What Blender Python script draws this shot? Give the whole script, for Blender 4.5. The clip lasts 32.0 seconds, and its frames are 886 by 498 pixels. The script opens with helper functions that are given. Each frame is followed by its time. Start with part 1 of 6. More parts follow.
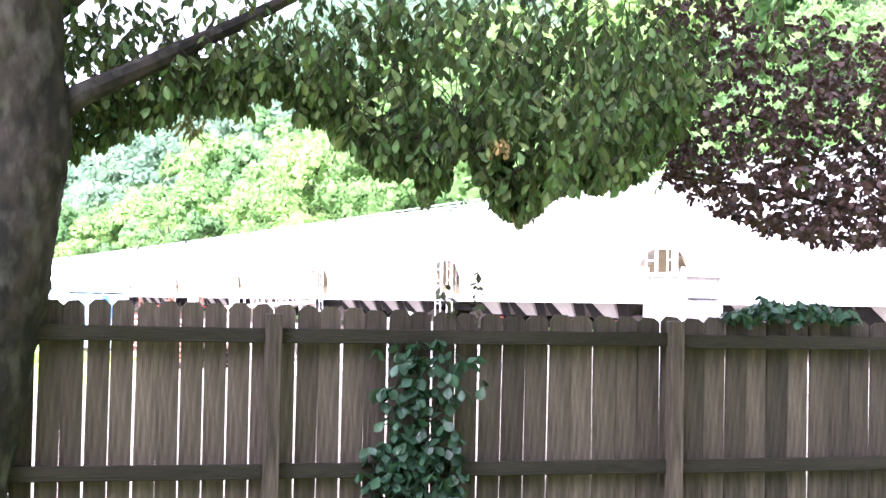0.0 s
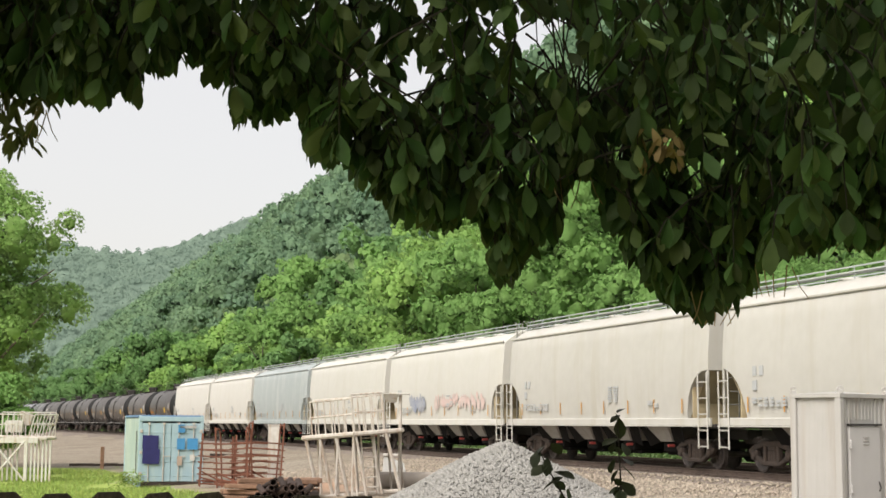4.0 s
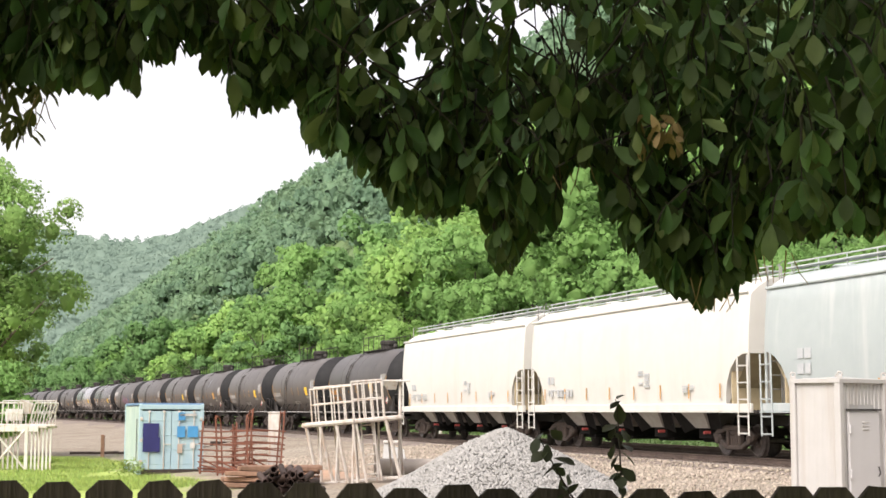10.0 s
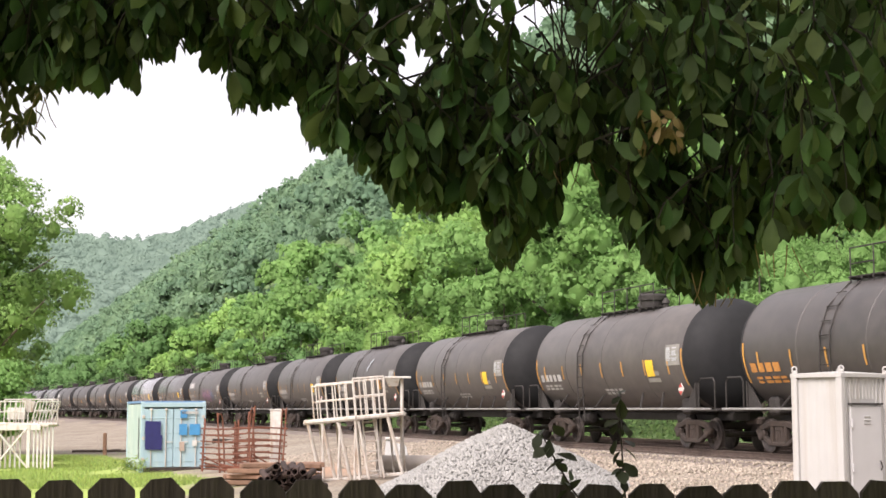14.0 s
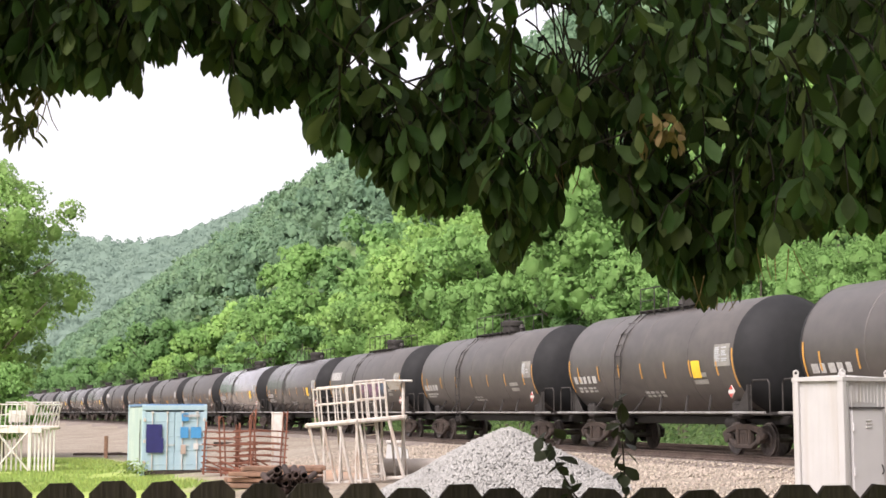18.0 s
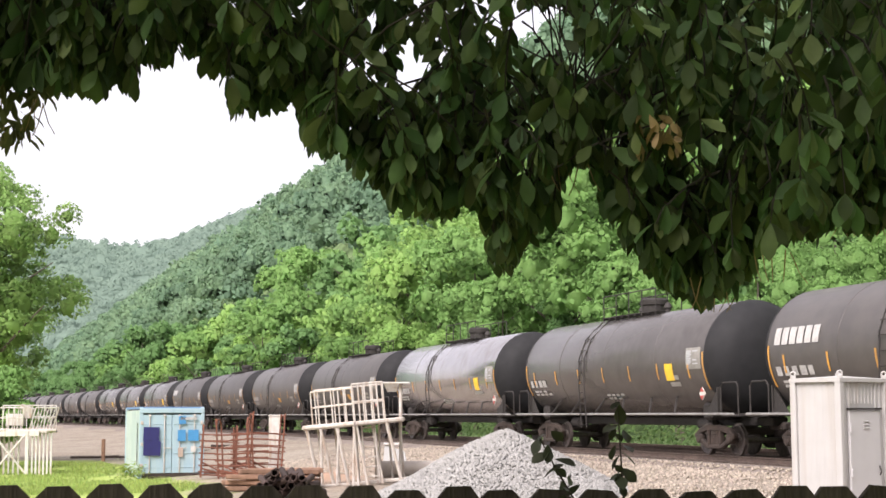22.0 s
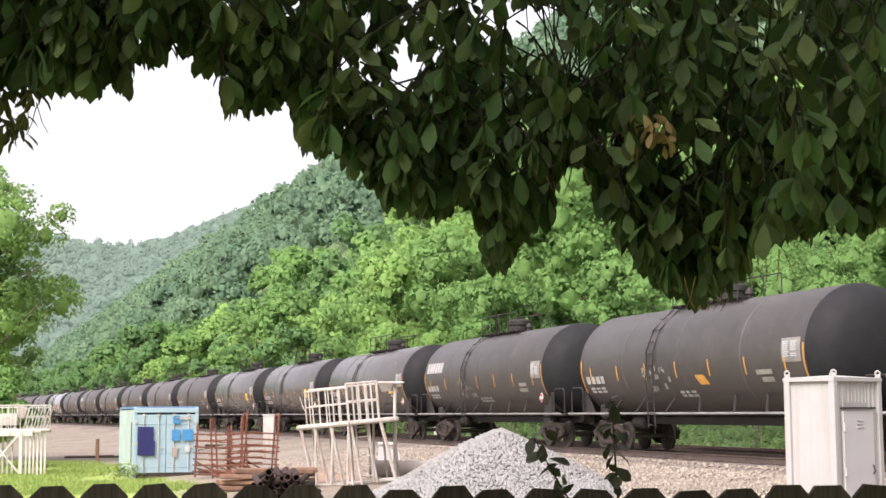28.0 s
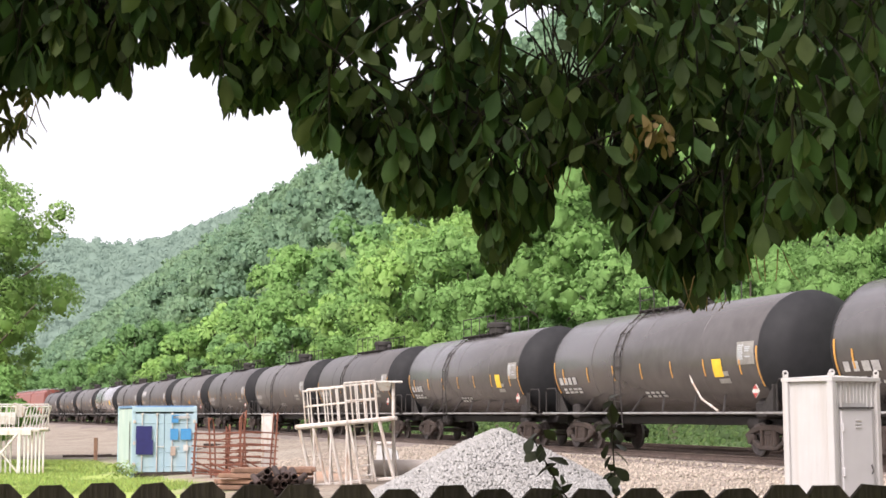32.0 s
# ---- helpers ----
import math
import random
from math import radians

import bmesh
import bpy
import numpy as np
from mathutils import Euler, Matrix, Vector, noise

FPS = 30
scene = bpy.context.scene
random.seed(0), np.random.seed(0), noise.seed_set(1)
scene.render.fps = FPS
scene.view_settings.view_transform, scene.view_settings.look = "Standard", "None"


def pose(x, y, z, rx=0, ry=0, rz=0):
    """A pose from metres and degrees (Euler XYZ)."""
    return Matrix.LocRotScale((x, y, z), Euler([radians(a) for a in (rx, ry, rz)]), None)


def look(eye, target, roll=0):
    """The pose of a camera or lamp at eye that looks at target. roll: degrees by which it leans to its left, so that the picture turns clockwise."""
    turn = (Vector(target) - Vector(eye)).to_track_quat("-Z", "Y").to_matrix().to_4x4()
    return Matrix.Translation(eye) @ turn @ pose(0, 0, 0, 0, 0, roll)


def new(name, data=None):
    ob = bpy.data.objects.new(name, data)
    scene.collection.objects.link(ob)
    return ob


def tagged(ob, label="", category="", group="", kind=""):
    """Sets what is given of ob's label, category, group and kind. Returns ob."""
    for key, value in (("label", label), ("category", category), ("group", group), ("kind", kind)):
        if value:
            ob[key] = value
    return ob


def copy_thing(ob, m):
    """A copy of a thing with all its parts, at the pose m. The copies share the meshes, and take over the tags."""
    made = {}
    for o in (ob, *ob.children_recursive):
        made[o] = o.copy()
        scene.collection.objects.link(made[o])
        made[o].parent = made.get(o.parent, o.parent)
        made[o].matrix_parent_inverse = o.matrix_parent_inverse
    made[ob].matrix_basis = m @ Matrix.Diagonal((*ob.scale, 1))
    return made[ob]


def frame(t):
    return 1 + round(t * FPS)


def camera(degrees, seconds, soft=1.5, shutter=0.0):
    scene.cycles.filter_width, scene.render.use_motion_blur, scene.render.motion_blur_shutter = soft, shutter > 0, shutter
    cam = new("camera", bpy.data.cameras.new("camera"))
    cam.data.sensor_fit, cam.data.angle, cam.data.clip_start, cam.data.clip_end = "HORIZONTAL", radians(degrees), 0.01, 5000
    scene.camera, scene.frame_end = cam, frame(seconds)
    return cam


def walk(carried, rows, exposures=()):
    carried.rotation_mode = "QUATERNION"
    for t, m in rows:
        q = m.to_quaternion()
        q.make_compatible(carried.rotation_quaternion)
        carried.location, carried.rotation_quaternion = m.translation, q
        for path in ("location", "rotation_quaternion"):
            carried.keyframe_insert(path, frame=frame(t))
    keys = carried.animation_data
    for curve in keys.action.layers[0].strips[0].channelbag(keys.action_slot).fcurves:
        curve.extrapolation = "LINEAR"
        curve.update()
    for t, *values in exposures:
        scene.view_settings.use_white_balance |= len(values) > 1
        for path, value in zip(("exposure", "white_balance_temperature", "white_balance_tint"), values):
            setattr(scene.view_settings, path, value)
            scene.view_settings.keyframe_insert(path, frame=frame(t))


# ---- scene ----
cam = camera(33.5, 32.0, soft=1.6)
# seconds, eye x y z, yaw, pitch, roll
ROWS = [
    (0.0, -0.330, -4.711, 1.859, -4.05, 2.20, -1.20),
    (0.5, -0.127, -1.441, 1.969, -5.10, 2.82, -1.65),
    (1.0, -0.014, -0.405, 2.020, -2.15, 2.77, -2.17),
    (1.5, 0.000, 0.000, 2.040, -1.96, 3.99, -1.79),
    (2.0, 0.000, 0.000, 2.040, -1.25, 4.27, -1.45),
    (2.5, 0.000, 0.000, 2.040, -0.47, 5.59, -0.85),
    (3.0, 0.000, 0.000, 2.040, -0.13, 6.49, -0.73),
    (3.5, 0.000, 0.000, 2.040, -0.06, 6.85, -0.45),
    (5.5, 0.000, 0.000, 2.040, -0.12, 6.59, -0.37),
    (6.0, 0.000, 0.000, 2.040, -0.15, 6.57, -0.29),
    (6.5, 0.000, 0.000, 2.040, -0.19, 6.56, -0.27),
    (7.0, 0.000, 0.000, 2.040, -0.28, 6.52, -0.17),
    (7.5, 0.000, 0.000, 2.040, -0.35, 6.54, -0.02),
    (8.0, 0.000, 0.000, 2.040, -0.39, 6.47, -0.02),
    (8.5, 0.000, 0.000, 2.040, -0.36, 6.30, -0.17),
    (9.0, 0.000, 0.000, 2.040, -0.24, 6.28, -0.21),
    (9.5, 0.000, 0.000, 2.040, -0.16, 6.30, -0.15),
    (10.0, 0.000, 0.000, 2.040, -0.09, 6.31, -0.18),
    (10.5, 0.000, 0.000, 2.040, -0.18, 6.16, -0.23),
    (11.0, 0.000, 0.000, 2.040, -0.22, 6.08, -0.25),
    (11.5, 0.000, 0.000, 2.040, -0.09, 6.17, -0.20),
    (12.0, 0.000, 0.000, 2.040, -0.09, 6.27, 0.01),
    (12.5, 0.000, 0.000, 2.040, -0.09, 6.31, 0.11),
    (13.0, 0.000, 0.000, 2.040, 0.04, 6.24, 0.10),
    (13.5, 0.000, 0.000, 2.040, 0.09, 6.18, 0.10),
    (14.0, 0.000, 0.000, 2.040, -0.02, 6.17, 0.12),
    (14.5, 0.000, 0.000, 2.040, -0.09, 6.18, 0.17),
    (16.5, 0.000, 0.000, 2.040, -0.09, 6.26, 0.01),
    (17.0, 0.000, 0.000, 2.040, -0.09, 6.27, 0.04),
    (17.5, 0.000, 0.000, 2.040, 0.00, 6.30, 0.05),
    (18.0, 0.000, 0.000, 2.040, 0.03, 6.30, 0.05),
    (18.5, 0.000, 0.000, 2.040, 0.01, 6.30, 0.07),
    (19.0, 0.000, 0.000, 2.040, -0.00, 6.29, -0.00),
    (19.5, 0.000, 0.000, 2.040, -0.01, 6.31, 0.06),
    (20.0, 0.000, 0.000, 2.040, 0.00, 6.35, 0.10),
    (20.5, 0.000, 0.000, 2.040, -0.10, 6.36, 0.13),
    (21.0, 0.000, 0.000, 2.040, -0.20, 6.41, 0.24),
    (21.5, 0.000, 0.000, 2.040, -0.22, 6.42, 0.21),
    (22.0, 0.000, 0.000, 2.040, -0.07, 6.38, 0.21),
    (22.5, 0.000, 0.000, 2.040, -0.00, 6.34, 0.07),
    (23.0, 0.000, 0.000, 2.040, -0.04, 6.29, 0.06),
    (23.5, 0.000, 0.000, 2.040, -0.02, 6.30, 0.05),
    (24.0, 0.000, 0.000, 2.040, 0.03, 6.33, 0.04),
    (24.5, 0.000, 0.000, 2.040, 0.13, 6.35, 0.11),
    (25.0, 0.000, 0.000, 2.040, 0.29, 6.42, 0.21),
    (25.5, 0.000, 0.000, 2.040, 0.29, 6.46, 0.30),
    (27.5, 0.000, 0.000, 2.040, -0.26, 6.36, 0.24),
    (28.0, 0.000, 0.000, 2.040, -0.29, 6.36, 0.25),
    (28.5, 0.000, 0.000, 2.040, -0.32, 6.36, 0.23),
    (29.0, 0.000, 0.000, 2.040, -0.33, 6.31, 0.23),
    (29.5, 0.000, 0.000, 2.040, -0.32, 6.28, 0.21),
    (30.0, 0.000, 0.000, 2.040, -0.30, 6.28, 0.21),
    (30.5, 0.000, 0.000, 2.040, -0.35, 6.26, 0.11),
    (31.0, 0.000, 0.000, 2.040, -0.40, 6.25, 0.12),
    (31.5, 0.000, 0.000, 2.040, -0.45, 6.26, 0.11),
    (32.0, 0.000, 0.000, 2.040, -0.35, 6.34, 0.18),
]
EXPOSURES = [
    (0.0, 2.65, 5500, 33), (0.5, 2.35, 5600, 30), (0.9, 1.68, 5800, 21), (1.2, 1.12, 6100, 14), (1.6, 0.6, 6500, 10), (2.0, 0.4, 6500, 10), (3.0, 0.1, 6600, 10),
    (6.0, 0.15, 6700, 10), (8.0, 0.15, 6700, 11), (9.0, 0.44, 6600, 13), (11.0, 0.58, 6550, 17), (17.0, 0.58, 6450, 19), (32.0, 0.64, 6350, 20),
]
walk(cam, [(t, pose(x, y, z, 90 + pitch, roll, yaw)) for t, x, y, z, yaw, pitch, roll in ROWS], EXPOSURES)

# ---- light: a bright overcast day ----
world = bpy.data.worlds.new("overcast_sky")
scene.world = world
world.use_nodes = True
wt = world.node_tree
wt.nodes.clear()
w_out = wt.nodes.new("ShaderNodeOutputWorld")
w_add = wt.nodes.new("ShaderNodeAddShader")
w_sky = wt.nodes.new("ShaderNodeTexSky")
w_sky.sky_type = "NISHITA"
w_sky.sun_disc = False
w_sky.sun_elevation = radians(47)
w_sky.sun_rotation = radians(214.7)
w_sky.dust_density = 4.0
w_bg1 = wt.nodes.new("ShaderNodeBackground")
w_bg1.inputs["Strength"].default_value = 0.05
w_bg2 = wt.nodes.new("ShaderNodeBackground")
w_bg2.inputs["Color"].default_value = (1.0, 0.965, 0.93, 1)
w_bg2.inputs["Strength"].default_value = 0.66
wt.links.new(w_sky.outputs[0], w_bg1.inputs["Color"])
wt.links.new(w_bg1.outputs[0], w_add.inputs[0])
wt.links.new(w_bg2.outputs[0], w_add.inputs[1])
wt.links.new(w_add.outputs[0], w_out.inputs[0])
sun_data = bpy.data.lights.new("sun", "SUN")
sun_data.energy = 4.0
sun_data.angle = radians(35)
sun_data.color = (1.0, 0.96, 0.9)
sun = new("sun", sun_data)
sun.matrix_world = look((-36, -52, 66), (0, 0, 0))


# ---- materials ----
def mat(name, col, col2=None, rough=0.6, metal=0.0, scale=6.0, detail=6.0, bump=0.15, streak=None, streak_col=None, rand=0.0, spec=0.4, stretch=(1, 1, 1), island=False, coord="Object", bump_scale=None, thru=0.0, contrast=(0.35, 0.65), relief=0.02):
    """A procedural surface: two noise scales of colour, optional downward streaks, fine relief."""
    m = bpy.data.materials.new(name)
    m.use_nodes = True
    nt = m.node_tree
    N, L = nt.nodes, nt.links
    bsdf = N["Principled BSDF"]
    out = N["Material Output"]
    tc = N.new("ShaderNodeTexCoord")
    mp = N.new("ShaderNodeMapping")
    mp.inputs["Scale"].default_value = stretch
    L.new(tc.outputs[coord], mp.inputs["Vector"])
    n1 = N.new("ShaderNodeTexNoise")
    n1.inputs["Scale"].default_value = scale
    n1.inputs["Detail"].default_value = detail
    L.new(mp.outputs[0], n1.inputs["Vector"])
    n2 = N.new("ShaderNodeTexNoise")
    n2.inputs["Scale"].default_value = scale * 0.13
    n2.inputs["Detail"].default_value = 3
    L.new(mp.outputs[0], n2.inputs["Vector"])
    mixn = N.new("ShaderNodeMath")
    mixn.operation = "MULTIPLY_ADD"
    mixn.inputs[1].default_value = 0.5
    L.new(n1.outputs["Fac"], mixn.inputs[0])
    half = N.new("ShaderNodeMath")
    half.operation = "MULTIPLY"
    half.inputs[1].default_value = 0.5
    L.new(n2.outputs["Fac"], half.inputs[0])
    L.new(half.outputs[0], mixn.inputs[2])
    ramp = N.new("ShaderNodeValToRGB")
    ramp.color_ramp.elements[0].position, ramp.color_ramp.elements[1].position = contrast
    c2 = col2 or tuple(c * 0.7 for c in col)
    ramp.color_ramp.elements[0].color = (*c2, 1)
    ramp.color_ramp.elements[1].color = (*col, 1)
    L.new(mixn.outputs[0], ramp.inputs[0])
    colour = ramp.outputs[0]
    if streak:
        ms = N.new("ShaderNodeMapping")
        ms.inputs["Scale"].default_value = streak
        L.new(tc.outputs["Object"], ms.inputs["Vector"])
        ns = N.new("ShaderNodeTexNoise")
        ns.inputs["Scale"].default_value = 1.0
        ns.inputs["Detail"].default_value = 5
        L.new(ms.outputs[0], ns.inputs["Vector"])
        rs = N.new("ShaderNodeValToRGB")
        rs.color_ramp.elements[0].position, rs.color_ramp.elements[1].position = 0.5, 0.75
        L.new(ns.outputs["Fac"], rs.inputs[0])
        mx = N.new("ShaderNodeMixRGB")
        mx.inputs["Color2"].default_value = (*(streak_col or (0.1, 0.06, 0.04)), 1)
        L.new(rs.outputs[0], mx.inputs["Fac"])
        L.new(colour, mx.inputs["Color1"])
        colour = mx.outputs[0]
    if rand:
        hsv = N.new("ShaderNodeHueSaturation")
        src = N.new("ShaderNodeNewGeometry").outputs["Random Per Island"] if island else N.new("ShaderNodeObjectInfo").outputs["Random"]
        mr = N.new("ShaderNodeMapRange")
        mr.inputs["To Min"].default_value, mr.inputs["To Max"].default_value = 1 - rand, 1 + rand
        L.new(src, mr.inputs["Value"])
        L.new(mr.outputs[0], hsv.inputs["Value"])
        L.new(colour, hsv.inputs["Color"])
        if island:
            mh = N.new("ShaderNodeMapRange")
            mh.inputs["To Min"].default_value, mh.inputs["To Max"].default_value = 0.5 - rand * 0.06, 0.5 + rand * 0.06
            fr = N.new("ShaderNodeMath")
            fr.operation = "FRACT"
            mu = N.new("ShaderNodeMath")
            mu.operation = "MULTIPLY"
            mu.inputs[1].default_value = 37.0
            L.new(src, mu.inputs[0])
            L.new(mu.outputs[0], fr.inputs[0])
            L.new(fr.outputs[0], mh.inputs["Value"])
            L.new(mh.outputs[0], hsv.inputs["Hue"])
        colour = hsv.outputs[0]
    L.new(colour, bsdf.inputs["Base Color"])
    bsdf.inputs["Roughness"].default_value = rough
    bsdf.inputs["Metallic"].default_value = metal
    bsdf.inputs["Specular IOR Level"].default_value = spec
    if bump:
        nb = n1
        if bump_scale:
            nb = N.new("ShaderNodeTexNoise")
            nb.inputs["Scale"].default_value = bump_scale
            nb.inputs["Detail"].default_value = 4
            L.new(mp.outputs[0], nb.inputs["Vector"])
        bp = N.new("ShaderNodeBump")
        bp.inputs["Strength"].default_value = bump
        bp.inputs["Distance"].default_value = relief
        L.new(nb.outputs["Fac"], bp.inputs["Height"])
        L.new(bp.outputs[0], bsdf.inputs["Normal"])
    if thru:
        tr = N.new("ShaderNodeBsdfTranslucent")
        L.new(colour, tr.inputs["Color"])
        ms2 = N.new("ShaderNodeMixShader")
        ms2.inputs[0].default_value = thru
        L.new(bsdf.outputs[0], ms2.inputs[1])
        L.new(tr.outputs[0], ms2.inputs[2])
        L.new(ms2.outputs[0], out.inputs[0])
    return m


M_WOOD = mat("weathered_fence_wood", (0.082, 0.066, 0.055), (0.022, 0.018, 0.015), 0.85, scale=7, stretch=(8, 8, 0.7), bump=0.6, rand=0.45, streak=(11, 11, 0.9), streak_col=(0.016, 0.017, 0.011), spec=0.15)
# mossy rail wood, with the shade on the rails mixed into its colour
M_SHADEDRAIL = mat("mossy_fence_rail_with_shade", (0.024, 0.021, 0.016), (0.010, 0.010, 0.007), 0.9, scale=12, stretch=(0.7, 8, 8), bump=0.5, spec=0.15)
# black of the outlet gates, and of the shade painted between the chutes
M_GAPBLACK = mat("black_steel_and_gap_shade", (0.014, 0.013, 0.012), (0.009, 0.008, 0.008), 0.9, scale=6, bump=0.2, spec=0.1)
M_GRAFF4 = mat("dim_blue_spray_paint", (0.14, 0.20, 0.30), (0.09, 0.12, 0.18), 0.6, scale=10, bump=0)
M_TANK = mat("black_tank_paint", (0.078, 0.069, 0.064), (0.052, 0.047, 0.044), 0.44, scale=3, bump=0.05, streak=(0.8, 3.0, 0.6), streak_col=(0.085, 0.075, 0.068), rand=0.22, spec=0.5)
M_GLOSSTANK = mat("clean_glossy_tank_paint", (0.125, 0.114, 0.108), (0.095, 0.087, 0.082), 0.27, metal=0.4, scale=3, bump=0.01, streak=(1.6, 3.0, 0.3), streak_col=(0.09, 0.082, 0.077))
M_HEAD = mat("matt_black_head_paint", (0.020, 0.020, 0.021), (0.013, 0.013, 0.014), 0.7, scale=4, bump=0.05, spec=0.25)
M_FOIL = mat("silvery_torn_foil", (0.7, 0.72, 0.74), (0.4, 0.42, 0.44), 0.25, metal=0.7, scale=12, bump=0.5)
M_SILVER = mat("silver_tank_paint", (0.52, 0.50, 0.50), (0.45, 0.43, 0.43), 0.2, metal=0.92, scale=2, bump=0.006, streak=(1.6, 3.0, 0.35), streak_col=(0.42, 0.39, 0.37))
M_STEEL = mat("dark_grimy_steel", (0.045, 0.04, 0.037), (0.025, 0.022, 0.02), 0.7, metal=0.2, scale=10, bump=0.3)
M_TRUCK = mat("rusty_cast_steel", (0.066, 0.046, 0.036), (0.028, 0.023, 0.020), 0.85, scale=7, bump=0.4)
M_WHEEL = mat("worn_wheel_steel", (0.13, 0.11, 0.10), (0.05, 0.04, 0.037), 0.5, metal=0.6, scale=8, bump=0.2)
M_RAILPIPE = mat("grey_hand_rail_paint", (0.30, 0.30, 0.29), (0.16, 0.15, 0.14), 0.55, scale=9, bump=0.1)
M_PLATE = mat("grubby_grey_data_plate", (0.30, 0.29, 0.26), (0.18, 0.17, 0.155), 0.6, scale=7, bump=0)
M_YELLOW = mat("yellow_reflective_strip", (0.60, 0.30, 0.05), (0.38, 0.20, 0.06), 0.5, scale=8, bump=0)
M_PANEL = mat("yellow_placard", (0.85, 0.55, 0.04), (0.7, 0.42, 0.03), 0.5, scale=8, bump=0)
M_WHITE = mat("white_stencil_paint", (0.50, 0.49, 0.47), (0.30, 0.29, 0.28), 0.6, scale=14, bump=0)
M_REDPAINT = mat("faded_red_paint", (0.42, 0.07, 0.06), (0.3, 0.06, 0.05), 0.6, scale=9, bump=0.05)
M_ORANGE = mat("orange_stencil_paint", (0.55, 0.25, 0.06), (0.4, 0.18, 0.05), 0.6, scale=14, bump=0)
M_GRAFF = mat("pink_spray_paint", (0.36, 0.21, 0.30), (0.22, 0.13, 0.21), 0.6, scale=10, bump=0)
M_GRAFF2 = mat("slate_blue_spray_paint", (0.20, 0.23, 0.32), (0.40, 0.41, 0.44), 0.6, scale=10, bump=0)
M_GRAFF3 = mat("pale_red_spray_paint", (0.57, 0.40, 0.37), (0.57, 0.50, 0.47), 0.6, scale=10, bump=0)
HOP = dict(rough=0.45, scale=2.5, bump=0.04, streak=(2.2, 2.2, 0.22), spec=0.45)
M_HOPW = mat("white_hopper_paint", (0.57, 0.56, 0.525), (0.53, 0.52, 0.485), streak_col=(0.52, 0.505, 0.455), **HOP)
M_HOPC = mat("cream_grey_hopper_paint", (0.50, 0.49, 0.46), (0.45, 0.44, 0.41), streak_col=(0.43, 0.41, 0.36), **HOP)
M_HOPG = mat("blue_grey_hopper_paint", (0.36, 0.40, 0.40), (0.32, 0.36, 0.365), streak_col=(0.46, 0.48, 0.47), **HOP)
M_HOPL = mat("pale_blue_hopper_paint", (0.42, 0.45, 0.45), (0.37, 0.40, 0.40), streak_col=(0.5, 0.5, 0.48), **HOP)
M_HOPR = mat("oxide_red_hopper_paint", (0.27, 0.085, 0.06), (0.2, 0.06, 0.045), streak_col=(0.16, 0.06, 0.05), **HOP)
M_SLOPE = mat("grimy_brown_slope_sheet", (0.50, 0.42, 0.27), (0.38, 0.31, 0.20), 0.7, scale=4, bump=0.1)
M_CHUTE = mat("grey_discharge_chute", (0.36, 0.35, 0.33), (0.24, 0.22, 0.2), 0.65, scale=4, bump=0.1)
M_RUST = mat("rusty_iron", (0.20, 0.075, 0.045), (0.11, 0.045, 0.03), 0.85, scale=6, bump=0.3)
M_RUSTPALE = mat("rust_brown_rail_steel", (0.30, 0.18, 0.12), (0.16, 0.09, 0.06), 0.85, scale=6, bump=0.3, rand=0.35)
M_DARKPIPE = mat("dark_brown_pipe_steel", (0.05, 0.03, 0.024), (0.03, 0.02, 0.016), 0.8, scale=8, bump=0.3, rand=0.3)
M_RAILTOP = mat("running_rail_steel", (0.16, 0.12, 0.1), (0.09, 0.065, 0.055), 0.55, metal=0.4, scale=9, bump=0.2)
M_TIE = mat("creosoted_tie_wood", (0.10, 0.075, 0.06), (0.05, 0.038, 0.032), 0.9, scale=5, bump=0.4, rand=0.3)
M_PIPE = mat("galvanised_pale_pipe", (0.55, 0.52, 0.48), (0.38, 0.34, 0.30), 0.6, scale=7, bump=0.12, streak=(9, 9, 1.2), streak_col=(0.32, 0.22, 0.15))
M_PLAT = mat("white_platform_paint", (0.58, 0.57, 0.54), (0.47, 0.45, 0.42), 0.6, scale=7, bump=0.12, streak=(9, 9, 1.2), streak_col=(0.4, 0.31, 0.22))
M_CONT = mat("faded_blue_container_paint", (0.34, 0.46, 0.51), (0.28, 0.40, 0.46), 0.55, scale=3, bump=0.06, streak=(4, 4, 0.5), streak_col=(0.36, 0.46, 0.47))
M_CONTSIDE = mat("pale_sage_container_paint", (0.34, 0.42, 0.39), (0.29, 0.37, 0.35), 0.6, scale=3, bump=0.06, streak=(4, 4, 0.5), streak_col=(0.5, 0.53, 0.46))
M_CONTTOP = mat("blue_container_roof_paint", (0.14, 0.25, 0.40), (0.1, 0.18, 0.34), 0.55, scale=3, bump=0.06)
M_NAVY = mat("navy_tarpaulin", (0.022, 0.022, 0.12), (0.016, 0.016, 0.085), 0.6, scale=6, bump=0.15)
M_BLUE = mat("bright_blue_sheet", (0.06, 0.26, 0.5), (0.05, 0.2, 0.4), 0.5, scale=6, bump=0.05)
M_TAN = mat("tan_cardboard", (0.42, 0.33, 0.27), None, 0.8, scale=9, bump=0)
M_SHED = mat("off_white_shed_metal", (0.425, 0.415, 0.40), (0.38, 0.37, 0.355), 0.5, scale=2.5, bump=0.03, streak=(7, 7, 0.25), streak_col=(0.37, 0.345, 0.315))
M_DOOR = mat("pale_grey_shed_door", (0.50, 0.49, 0.485), (0.45, 0.44, 0.435), 0.5, scale=3, bump=0.03)
M_STONE = mat("crushed_limestone", (0.315, 0.31, 0.295), (0.255, 0.25, 0.235), 0.9, scale=3, bump=0.3, rand=0.13, island=True)
